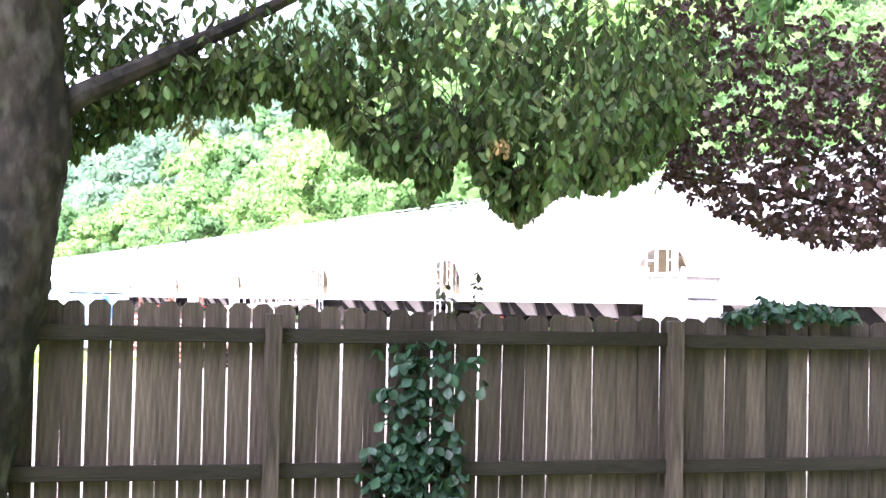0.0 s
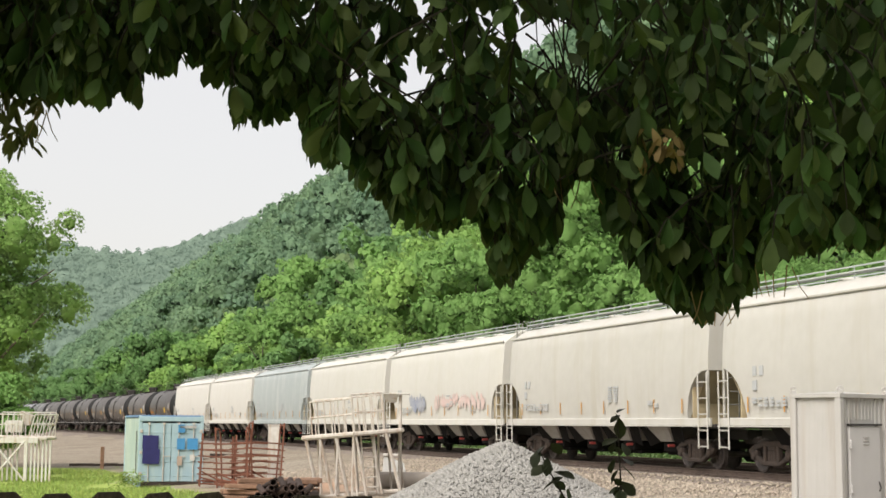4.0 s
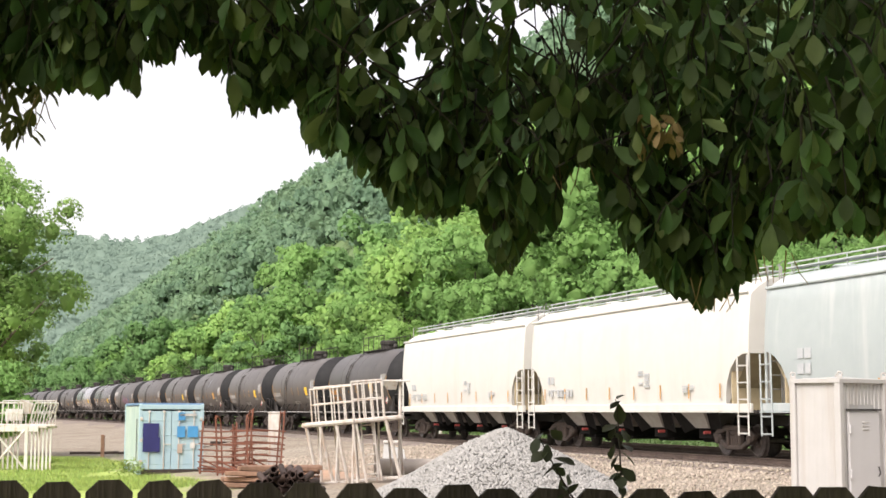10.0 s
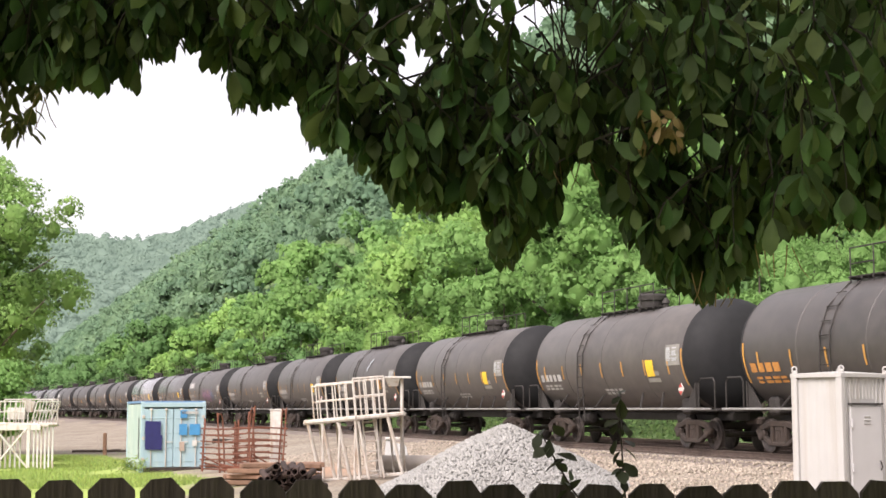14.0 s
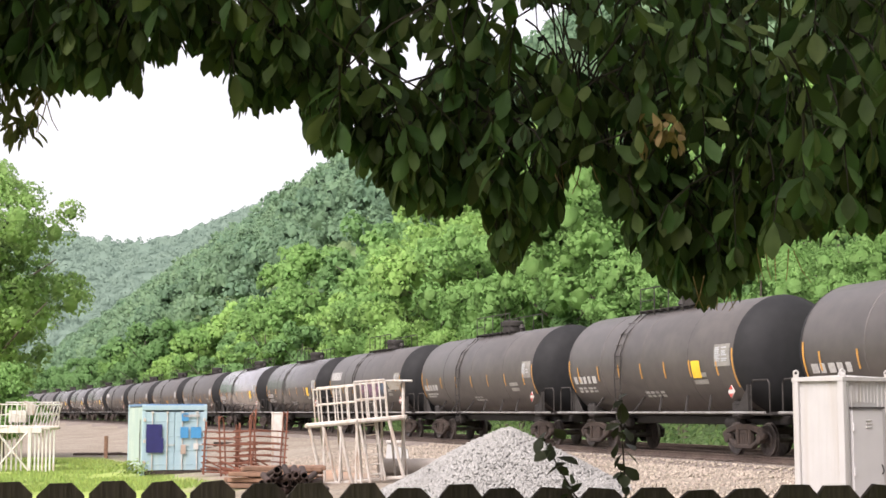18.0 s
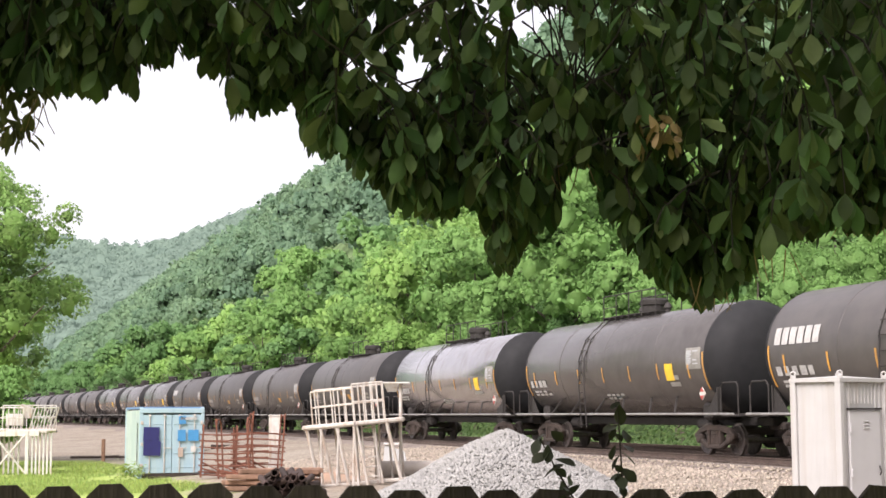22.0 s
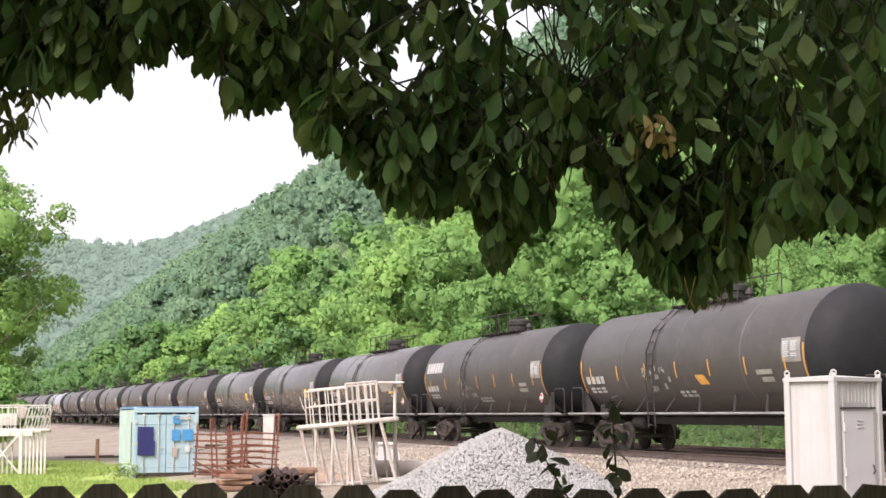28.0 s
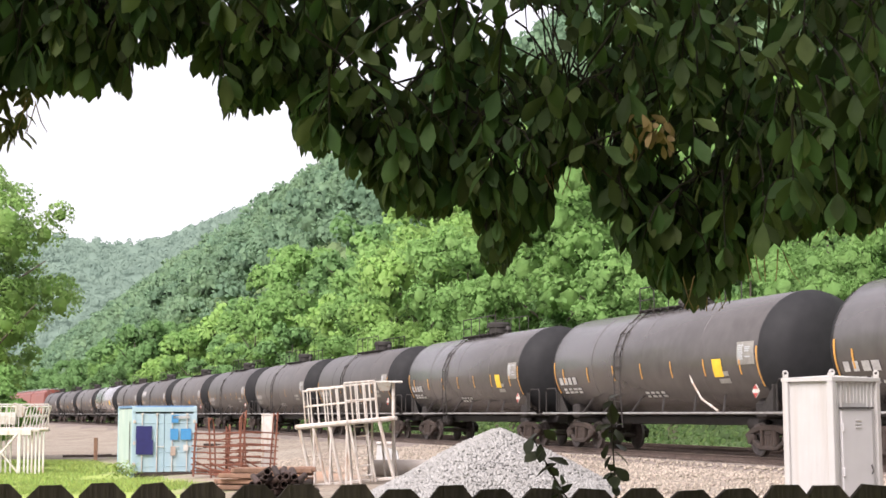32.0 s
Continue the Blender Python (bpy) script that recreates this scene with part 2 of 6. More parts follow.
M_BALLAST = mat("track_ballast_stone", (0.365, 0.315, 0.255), (0.27, 0.23, 0.185), 0.9, scale=3, bump=0.3, rand=0.22, island=True)
M_BARK = mat("mottled_grey_bark", (0.022, 0.016, 0.0135), (0.004, 0.0033, 0.003), 0.95, scale=11, stretch=(1, 1, 0.5), bump=1.0, streak=(9, 9, 5.0), streak_col=(0.055, 0.052, 0.046), contrast=(0.44, 0.56))
M_TWIG = mat("dark_twig_bark", (0.035, 0.028, 0.022), None, 0.9, scale=30, bump=0.3)
M_LEAF = mat("dark_green_leaf", (0.096, 0.145, 0.048), (0.060, 0.097, 0.031), 0.6, scale=14, bump=0.2, rand=0.6, island=True, thru=0.36, spec=0.2)
M_LEAFRED = mat("dark_maroon_leaf", (0.062, 0.030, 0.026), (0.036, 0.020, 0.017), 0.55, scale=14, bump=0.2, rand=0.4, island=True, thru=0.25)
M_SPRIG = mat("dark_sprig_leaf", (0.05, 0.06, 0.03), (0.035, 0.04, 0.022), 0.5, scale=14, bump=0.2, rand=0.35, island=True, thru=0.2)
M_VINE = mat("blue_green_vine_leaf", (0.024, 0.068, 0.036), (0.018, 0.046, 0.026), 0.5, scale=14, bump=0.2, rand=0.35, island=True, thru=0.25)
M_DRY = mat("dry_catkin", (0.38, 0.27, 0.13), (0.25, 0.17, 0.08), 0.9, scale=14, bump=0.1, thru=0.2)
LEAFY = dict(scale=0.5, bump=0.6, bump_scale=3.2, relief=0.16, island=True, spec=0.12)
M_TREE1 = mat("bright_green_foliage", (0.36, 0.555, 0.165), (0.27, 0.45, 0.14), 0.8, rand=0.06, thru=0.5, **LEAFY)
M_TREE2 = mat("mid_green_foliage", (0.27, 0.45, 0.145), (0.205, 0.37, 0.12), 0.8, rand=0.06, thru=0.5, **LEAFY)
M_TREE3 = mat("deep_green_foliage", (0.215, 0.375, 0.145), (0.165, 0.305, 0.115), 0.8, rand=0.06, thru=0.5, **LEAFY)
M_TREE4 = mat("fresh_green_foliage", (0.40, 0.58, 0.19), (0.29, 0.47, 0.16), 0.8, rand=0.06, thru=0.5, **LEAFY)
# undergrowth green, darkened to carry the shade behind the train
M_SCRUB = mat("shade_darkened_thicket_foliage", (0.085, 0.14, 0.042), (0.04, 0.07, 0.024), 0.8, rand=0.3, thru=0.25, scale=0.7, bump=0, island=True, spec=0.12)
# paler, bluer green: the hill's distance haze is put into the leaf colour
M_HILL = mat("haze_tinted_hillside_foliage", (0.26, 0.385, 0.225), (0.175, 0.285, 0.185), 0.9, detail=3, contrast=(0.38, 0.62), scale=0.06, bump=0.5, bump_scale=0.9, relief=0.5, rand=0.05, island=True, thru=0.5, spec=0.08)
M_SHOOT = mat("olive_young_leaf", (0.17, 0.18, 0.075), (0.11, 0.12, 0.045), 0.6, scale=14, bump=0.1, rand=0.3, island=True, thru=0.3, spec=0.2)
M_TRUNK = mat("grey_brown_trunk", (0.12, 0.1, 0.08), None, 0.95, scale=4, bump=0.5)
M_GRASSB = mat("grass_blades", (0.30, 0.385, 0.10), (0.23, 0.32, 0.08), 0.7, scale=0.6, bump=0, rand=0.4, island=True, thru=0.3)


# ---- mesh helpers ----
class Mesh:
    """Gathers vertices and faces for one part."""

    def __init__(self):
        self.v, self.f = [], []

    def add(self, verts, faces):
        n = len(self.v)
        self.v.extend(tuple(p) for p in verts)
        self.f.extend(tuple(i + n for i in f) for f in faces)
        return self

    def box(self, c, s, b=0.0, m=None):
        """A box with centre c, size s and edges chamfered by b."""
        hx, hy, hz = s[0] / 2, s[1] / 2, s[2] / 2
        b = min(b, hx * 0.9, hy * 0.9, hz * 0.9)
        vs, fs = [], []
        if b <= 0:
            vs = [(x, y, z) for x in (-hx, hx) for y in (-hy, hy) for z in (-hz, hz)]
            fs = [(0, 1, 3, 2), (4, 6, 7, 5), (0, 4, 5, 1), (2, 3, 7, 6), (0, 2, 6, 4), (1, 5, 7, 3)]
        else:
            idx = {}
            for sx in (-1, 1):
                for sy in (-1, 1):
                    for sz in (-1, 1):
                        for a in range(3):
                            p = [sx * (hx - b), sy * (hy - b), sz * (hz - b)]
                            p[a] = (sx * hx, sy * hy, sz * hz)[a]
                            idx[sx, sy, sz, a] = len(vs)
                            vs.append(tuple(p))
            for a in range(3):
                o = [i for i in range(3) if i != a]
                for s0 in (-1, 1):
                    ring = []
                    for u, w in ((-1, -1), (1, -1), (1, 1), (-1, 1)):
                        k = [0, 0, 0]
                        k[a], k[o[0]], k[o[1]] = s0, u, w
                        ring.append(idx[k[0], k[1], k[2], a])
                    fs.append(tuple(ring))
            for a in range(3):
                o = [i for i in range(3) if i != a]
                for u in (-1, 1):
                    for w in (-1, 1):
                        q = []
                        for s0, e in ((-1, o[0]), (1, o[0]), (1, o[1]), (-1, o[1])):
                            k = [0, 0, 0]
                            k[a], k[o[0]], k[o[1]] = s0, u, w
                            q.append(idx[k[0], k[1], k[2], e])
                        fs.append(tuple(q))
            for sx in (-1, 1):
                for sy in (-1, 1):
                    for sz in (-1, 1):
                        fs.append(tuple(idx[sx, sy, sz, a] for a in range(3)))
        out = []
        for p in vs:
            p = Vector(p)
            if m is not None:
                p = m @ p
            out.append((p[0] + c[0], p[1] + c[1], p[2] + c[2]))
        return self.add(out, fs)

    def tube(self, pts, r, n=6, r2=None, cap=True):
        """A round bar along points, tapering from r to r2."""
        pts = [Vector(p) for p in pts]
        r2 = r if r2 is None else r2
        rings, k = [], len(pts)
        ref = Vector((0.3, 0.5, 0.81))
        for i, p in enumerate(pts):
            d = (pts[min(i + 1, k - 1)] - pts[max(i - 1, 0)]).normalized()
            u = d.cross(ref if abs(d.dot(ref)) < 0.95 else Vector((1, 0, 0))).normalized()
            w = d.cross(u)
            rr = r + (r2 - r) * i / max(1, k - 1)
            rings.append([p + (u * math.cos(2 * math.pi * j / n) + w * math.sin(2 * math.pi * j / n)) * rr for j in range(n)])
        base = len(self.v)
        for ring in rings:
            self.v.extend(tuple(q) for q in ring)
        for i in range(k - 1):
            for j in range(n):
                a, b = base + i * n + j, base + i * n + (j + 1) % n
                self.f.append((a, b, b + n, a + n))
        if cap:
            self.f.append(tuple(base + j for j in reversed(range(n))))
            self.f.append(tuple(base + (k - 1) * n + j for j in range(n)))
        return self

    def lathe(self, prof, n, axis="x", c=(0, 0, 0)):
        """A body turned about an axis: profile of (along, radius)."""
        base = len(self.v)
        for a, r in prof:
            for j in range(n):
                t = 2 * math.pi * j / n
                u, w = r * math.cos(t), r * math.sin(t)
                p = (a, u, w) if axis == "x" else ((u, a, w) if axis == "y" else (u, w, a))
                self.v.append((p[0] + c[0], p[1] + c[1], p[2] + c[2]))
        for i in range(len(prof) - 1):
            for j in range(n):
                a, b = base + i * n + j, base + i * n + (j + 1) % n
                self.f.append((a, b, b + n, a + n))
        self.f.append(tuple(base + j for j in range(n)))
        self.f.append(tuple(base + (len(prof) - 1) * n + j for j in reversed(range(n))))
        return self

    def quad(self, a, b, c, d):
        return self.add((a, b, c, d), ((0, 1, 2, 3),))

    def build(self, name, material, smooth=False):
        me = bpy.data.meshes.new(name)
        me.from_pydata(self.v, [], self.f)
        me.materials.append(material)
        if smooth:
            me.polygons.foreach_set("use_smooth", [True] * len(me.polygons))
            me.set_sharp_from_angle(angle=radians(38))
        me.update()
        return me


def part(name, mesh, material, parent=None, label="", smooth=False, kind=""):
    """Links a mesh as one object under a thing or under a part."""
    data = mesh.build(name, material, smooth) if isinstance(mesh, Mesh) else mesh
    ob = new(name, data)
    if parent is not None:
        ob.parent = parent
    return tagged(ob, label, "", "", kind)


def thing(name, label, category, m=None, group="", kind=""):
    """An Empty at the base of a thing, which parents its parts."""
    ob = new(name)
    ob.empty_display_size = 0.2
    if m is not None:
        ob.matrix_basis = m
    return tagged(ob, label, category, group, kind)


def fast_mesh(name, verts, faces, material, smooth=False, normals=None):
    """A mesh from arrays: verts (n, 3), faces (m, 3 or 4)."""
    verts, faces = np.asarray(verts, np.float32), np.asarray(faces, np.int32)
    me = bpy.data.meshes.new(name)
    me.vertices.add(len(verts))
    me.vertices.foreach_set("co", verts.ravel())
    k = faces.shape[1]
    me.loops.add(faces.size)
    me.loops.foreach_set("vertex_index", faces.ravel())
    me.polygons.add(len(faces))
    me.polygons.foreach_set("loop_start", np.arange(len(faces), dtype=np.int32) * k)
    if smooth:
        me.polygons.foreach_set("use_smooth", np.ones(len(faces), bool))
    me.materials.append(material)
    me.update(calc_edges=True)
    if normals is not None:
        me.polygons.foreach_set("use_smooth", np.ones(len(faces), bool))
        at = me.attributes.new("custom_normal", "FLOAT_VECTOR", "POINT")
        at.data.foreach_set("vector", np.asarray(normals, np.float32).ravel())
    return me


# ---- the lie of the land ----
RAIL_Z = 0.80
T0X, TDX, TDY, T_STRAIGHT, T_RADIUS = 23.1, -0.3108, 0.9505, 65.0, 2700.0


def track(s, off=0.0):
    """Point and heading of the running line s metres along it; off metres to its far side."""
    h0 = math.atan2(TDY, TDX)
    if s <= T_STRAIGHT:
        x, y, h = T0X + s * TDX, s * TDY, h0
    else:
        a = (s - T_STRAIGHT) / T_RADIUS
        x0, y0 = T0X + T_STRAIGHT * TDX, T_STRAIGHT * TDY
        nx, ny = -math.sin(h0), math.cos(h0)
        x = x0 + T_RADIUS * (math.sin(a) * math.cos(h0) + (1 - math.cos(a)) * nx)
        y = y0 + T_RADIUS * (math.sin(a) * math.sin(h0) + (1 - math.cos(a)) * ny)
        h = h0 + a
    return x + off * math.sin(h), y - off * math.cos(h), h


def smooth01(x):
    x = np.clip(x, 0, 1)
    return x * x * (3 - 2 * x)


def across(x, y):
    """Signed distance from the running line: negative on the yard's side."""
    q = (x - T0X) * TDY - y * TDX
    s = (x - T0X) * TDX + y * TDY
    return q + np.maximum(s - T_STRAIGHT, 0) ** 2 / (2 * T_RADIUS)


def land(x, y):
    """Height of the ground."""
    x, y = np.asarray(x, float), np.asarray(y, float)
    q = across(x, y)
    z = -0.45 * smooth01((-x - 1.0) / 14.0) * smooth01((y - 8) / 20.0)
    bed = RAIL_Z - 0.30
    near = smooth01((q + 10.5) / 7.0)
    z = z + (bed - z) * near * (q < 20) + (bed - z) * (q >= 20)
    q = (x - T0X) * TDY - y * TDX
    z = z + 0.825 * np.maximum(q - 12, 0) * smooth01((q - 12) / 40.0)
    z = np.where(q > 110, np.minimum(z, 107 - 0.17 * np.clip(x + 50, 0, 120) + 4 * np.sin(x * 0.013) + 3 * np.sin(y * 0.009 + 1)), z)
    return z


rng = np.random.default_rng(7)


def build_ground():
    xs = np.concatenate([-np.geomspace(2600, 32, 26), np.arange(-31, 31.1, 0.8), np.geomspace(32, 2600, 40)])
    ys = np.concatenate([-np.geomspace(900, 13, 14), np.arange(-12, 100.1, 0.8), np.geomspace(102, 3800, 60)])
    X, Y = np.meshgrid(xs, ys, indexing="ij")
    Z = land(X, Y)
    rough = np.array([noise.noise((float(a) * 0.5, float(b) * 0.5, 0)) for a, b in zip(X.ravel(), Y.ravel())]).reshape(X.shape)
    Z = Z + 0.05 * rough * (Y > 5.5) * (Y < 110)
    nx, ny = len(xs), len(ys)
    V = np.stack([X, Y, Z], -1).reshape(-1, 3)
    i, j = np.meshgrid(np.arange(nx - 1), np.arange(ny - 1), indexing="ij")
    a = (i * ny + j).ravel()
    F = np.stack([a, a + ny, a + ny + 1, a + 1], 1)
    me = fast_mesh("ground", V, F, ground_material(), True)
    q = across(X, Y)
    edge = 0.6 * rough + 0.4 * np.roll(rough, 3)
    grass = smooth01((-X - 5.5 + 2.0 * edge) / 1.5) * smooth01((Y - 5) / 4) * smooth01((-q - 13.5 + 3 * edge) / 2.5) * (Y < 82)
    yard = (Y < 5.4) * 1.0
    wild = smooth01((q - 6) / 3)
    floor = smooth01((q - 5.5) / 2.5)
    rust = np.exp(-((X + 4.6) / 2.2) ** 2 - ((Y - 50) / 6) ** 2)
    for key, val in (("grass", np.maximum(np.maximum(grass, yard), wild)), ("rust", rust), ("floor", floor)):
        at = me.attributes.new(key, "FLOAT", "POINT")
        at.data.foreach_set("value", val.ravel().astype(np.float32))
    tagged(new("ground", me), "pale gravel yard with a strip of bright grass", "ground", kind="structure")


def ground_material():
    m = bpy.data.materials.new("gravel_and_grass")
    m.use_nodes = True
    N, L = m.node_tree.nodes, m.node_tree.links
    bsdf = N["Principled BSDF"]
    bsdf.inputs["Roughness"].default_value = 0.95
    bsdf.inputs["Specular IOR Level"].default_value = 0.15
    tc = N.new("ShaderNodeTexCoord")

    def tex(scale, lo, hi, c1, c2):
        n = N.new("ShaderNodeTexNoise")
        n.inputs["Scale"].default_value = scale
        n.inputs["Detail"].default_value = 7
        L.new(tc.outputs["Object"], n.inputs["Vector"])
        r = N.new("ShaderNodeValToRGB")
        r.color_ramp.elements[0].position, r.color_ramp.elements[1].position = lo, hi
        r.color_ramp.elements[0].color, r.color_ramp.elements[1].color = (*c1, 1), (*c2, 1)
        L.new(n.outputs["Fac"], r.inputs[0])
        return r.outputs[0], n

    gravel, gn = tex(7.0, 0.35, 0.65, (0.19, 0.165, 0.135), (0.335, 0.295, 0.24))
    big, _ = tex(0.35, 0.35, 0.65, (0.75, 0.7, 0.66), (1, 1, 1))
    mul = N.new("ShaderNodeMixRGB")
    mul.blend_type = "MULTIPLY"
    mul.inputs[0].default_value = 0.8
    L.new(gravel, mul.inputs[1])
    L.new(big, mul.inputs[2])
    green, _ = tex(1.6, 0.3, 0.7, (0.23, 0.30, 0.08), (0.33, 0.40, 0.11))
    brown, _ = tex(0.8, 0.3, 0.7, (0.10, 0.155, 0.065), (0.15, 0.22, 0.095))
    rusty, _ = tex(2.0, 0.3, 0.7, (0.28, 0.16, 0.1), (0.42, 0.29, 0.21))
    last = mul.outputs[0]
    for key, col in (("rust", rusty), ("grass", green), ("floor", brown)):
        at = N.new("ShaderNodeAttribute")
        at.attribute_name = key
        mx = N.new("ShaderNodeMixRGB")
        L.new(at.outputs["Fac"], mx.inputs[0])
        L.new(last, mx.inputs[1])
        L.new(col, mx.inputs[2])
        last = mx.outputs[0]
    L.new(last, bsdf.inputs["Base Color"])
    bp = N.new("ShaderNodeBump")
    bp.inputs["Strength"].default_value = 0.8
    bp.inputs["Distance"].default_value = 0.05
    L.new(gn.outputs["Fac"], bp.inputs["Height"])
    L.new(bp.outputs[0], bsdf.inputs["Normal"])
    return m


build_ground()


# ---- far ridge ----
def build_far_ridge():
    m = bpy.data.materials.new("haze_tinted_far_forest")
    m.use_nodes = True
    b = m.node_tree.nodes["Principled BSDF"]
    n = m.node_tree.nodes.new("ShaderNodeTexNoise")
    n.inputs["Scale"].default_value = 0.03
    n.inputs["Detail"].default_value = 8
    r = m.node_tree.nodes.new("ShaderNodeValToRGB")
    # distance haze is put into the ramp colours and a faint emission
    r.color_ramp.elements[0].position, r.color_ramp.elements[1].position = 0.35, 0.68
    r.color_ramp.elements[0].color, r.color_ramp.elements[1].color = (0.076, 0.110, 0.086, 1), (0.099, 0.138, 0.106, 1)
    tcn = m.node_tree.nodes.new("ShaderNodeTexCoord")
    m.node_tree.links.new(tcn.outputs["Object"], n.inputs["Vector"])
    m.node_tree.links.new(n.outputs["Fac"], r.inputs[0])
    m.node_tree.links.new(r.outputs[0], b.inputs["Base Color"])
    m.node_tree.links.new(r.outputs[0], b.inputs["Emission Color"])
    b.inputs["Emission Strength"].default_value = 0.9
    b.inputs["Roughness"].default_value = 1.0
    xs = np.linspace(-1500, 700, 300)
    vs, fs = [], []
    steps = 26
    for i, x in enumerate(xs):
        px = x / 2500.0
        top = 352 + 62 * smooth01((px + 0.26) / 0.16) + 14 * math.sin(x * 0.013) - 30 * smooth01((-px - 0.26) / 0.2)
        for j in range(steps):
            k = j / (steps - 1)
            bump = noise.noise((x * 0.06, k * 16, 3.3)) * 9 + noise.noise((x * 0.15, k * 34, 8.1)) * 6
            vs.append((x, 2500 + 420 * k + 3 * bump, top * k ** 0.85 + bump * (0.5 + k)))
    for i in range(len(xs) - 1):
        for j in range(steps - 1):
            a = i * steps + j
            fs.append((a, a + steps, a + steps + 1, a + 1))
    va, g = np.array(vs), np.random.default_rng(66)
    rows = va.reshape(len(xs), steps, 3)
    # the round crowns of the ridge's woods
    p, d = [], []
    for _ in range(5600):
        i, j = g.uniform(80, 205), g.uniform(0, steps - 1.01)
        a, b = int(i), int(j)
        c = rows[a, b] * (1 - j + b) + rows[a, b + 1] * (j - b) + np.array([(i - a) * 7.36, 0, 0])
        r = g.uniform(4.0, 7.5)
        k = g.normal(size=(20, 3))
        k /= np.linalg.norm(k, axis=1)[:, None]
        k[:, 2] = np.abs(k[:, 2]) - 0.15
        k[:, 1] = -np.abs(k[:, 1])
        p.append(c + k * r * np.array([1, 1, 1.15]) + np.array([0, 0, 2.0]))
        d.append(k)
    p, d = np.concatenate(p), np.concatenate(d)
    lv, lf = leaf_quads(p, d, 2.25, 67)
    nrm = np.concatenate([np.tile(np.array([[0, -0.6, 0.8]]), (len(va), 1)), np.repeat(d * 0.35 + np.array([0, -0.39, 0.52]), 4, 0)])
    fs = np.concatenate([np.array(fs), lf + len(va)])
    vs = np.concatenate([va, lv])
    tagged(new("backdrop", fast_mesh("backdrop", vs, fs, m, True, nrm)), "wooded far ridge with painted blue-green haze", "hill", kind="structure")



# ---- foliage ----
def crown_points(n, lobes, r, seed):
    """Points and outward ways on a crown made of overlapping lobes [(x, y, z, radius)]."""
    g = np.random.default_rng(seed)
    lob = np.array(lobes)
    w = lob[:, 3] ** 2
    k = g.choice(len(lob), n * 4, p=w / w.sum())
    d = g.normal(size=(n * 4, 3))
    d /= np.linalg.norm(d, axis=1)[:, None]
    d[:, 2] = np.where(d[:, 2] < -0.5, -d[:, 2], d[:, 2])
    rad = lob[k, 3] * (1 - 0.28 * g.random(n * 4) ** 2 + 0.10 * g.normal(size=n * 4))
    p = lob[k, :3] + d * rad[:, None]
    dist = np.linalg.norm(p[:, None, :] - lob[None, :, :3], axis=2) / lob[None, :, 3]
    keep = dist.min(axis=1) > 0.70
    p, d = p[keep][:n], d[keep][:n]
    mid = (lob[:, :3] * lob[:, 3:4]).sum(0) / lob[:, 3].sum()
    o = p - mid
    o /= np.linalg.norm(o, axis=1)[:, None]
    return p, d, d + 0.45 * o


def leaf_quads(p, d, size, seed, spread=0.6):
    """Small four-cornered leaf clumps at the points p, facing about the ways d."""
    g = np.random.default_rng(seed)
    n = d + spread * g.normal(size=d.shape) * 0.6
    n /= np.linalg.norm(n, axis=1)[:, None]
    t = np.cross(n, g.normal(size=d.shape))
    t /= np.linalg.norm(t, axis=1)[:, None]
    b = np.cross(n, t)
    s = (size * (0.55 + 0.9 * g.random(len(p))))[:, None]
    asp = (0.5 + 0.4 * g.random(len(p)))[:, None]
    bend = n * s * 0.25
    v = np.stack([p + t * s, p + b * s * asp - bend, p - t * s * 0.9, p - b * s * asp - bend], 1)
    f = np.arange(len(p) * 4).reshape(-1, 4)
    return v.reshape(-1, 3), f


def soft_normals(o, seed, jitter=0.3):
    """One way for the four corners of each leaf clump: outwards, a little uneven."""
    n = o / np.linalg.norm(o, axis=1)[:, None] + jitter * np.random.default_rng(seed).normal(size=o.shape)
    return np.repeat(n / np.linalg.norm(n, axis=1)[:, None], 4, 0)


def lobe_shell(lobes, k, nu=7, nv=4, seed=5, jitter=0.13, sharp=0.5):
    """The leafy mass inside a crown: an uneven round shell in each lobe."""
    g = np.random.default_rng(seed)
    vs, fs, ns = [], [], []
    a = np.arange(nu) * 2 * np.pi / nu
    e = np.linspace(-1.3, 1.5, nv)
    d = np.stack([np.outer(np.cos(e), np.cos(a)), np.outer(np.cos(e), np.sin(a)), np.outer(np.sin(e), np.ones(nu))], -1).reshape(-1, 3)
    i, j = np.meshgrid(np.arange(nv - 1), np.arange(nu), indexing="ij")
    f = np.stack([i * nu + j, i * nu + (j + 1) % nu, (i + 1) * nu + (j + 1) % nu, (i + 1) * nu + j], -1).reshape(-1, 4)
    for n, (x, y, z, r) in enumerate(lobes):
        fs.append(f + n * len(d))
        vs.append(np.array([x, y, z]) + d * (r * k * (1 + jitter * g.normal(size=len(d))))[:, None])
        ns.append(d)
    vs, ns = np.concatenate(vs), np.concatenate(ns)
    lob = np.array(lobes)
    o = vs - (lob[:, :3] * lob[:, 3:4]).sum(0) / lob[:, 3].sum()
    ns = ns * sharp + o / np.linalg.norm(o, axis=1)[:, None] * (1 - sharp) + np.array([0, 0, 0.25])
    return vs, np.concatenate(fs), ns / np.linalg.norm(ns, axis=1)[:, None]


def clumps(lobes, count, lo, hi, seed):
    """Small leaf masses set over the outside of a crown's main lobes."""
    g = np.random.default_rng(seed)
    p, d, _ = crown_points(count, lobes, 1.0, seed)
    r = lo + (hi - lo) * g.random(len(p))
    c = p - d * r[:, None] * 0.55
    return [(*map(float, q), float(k)) for q, k in zip(c, r)]


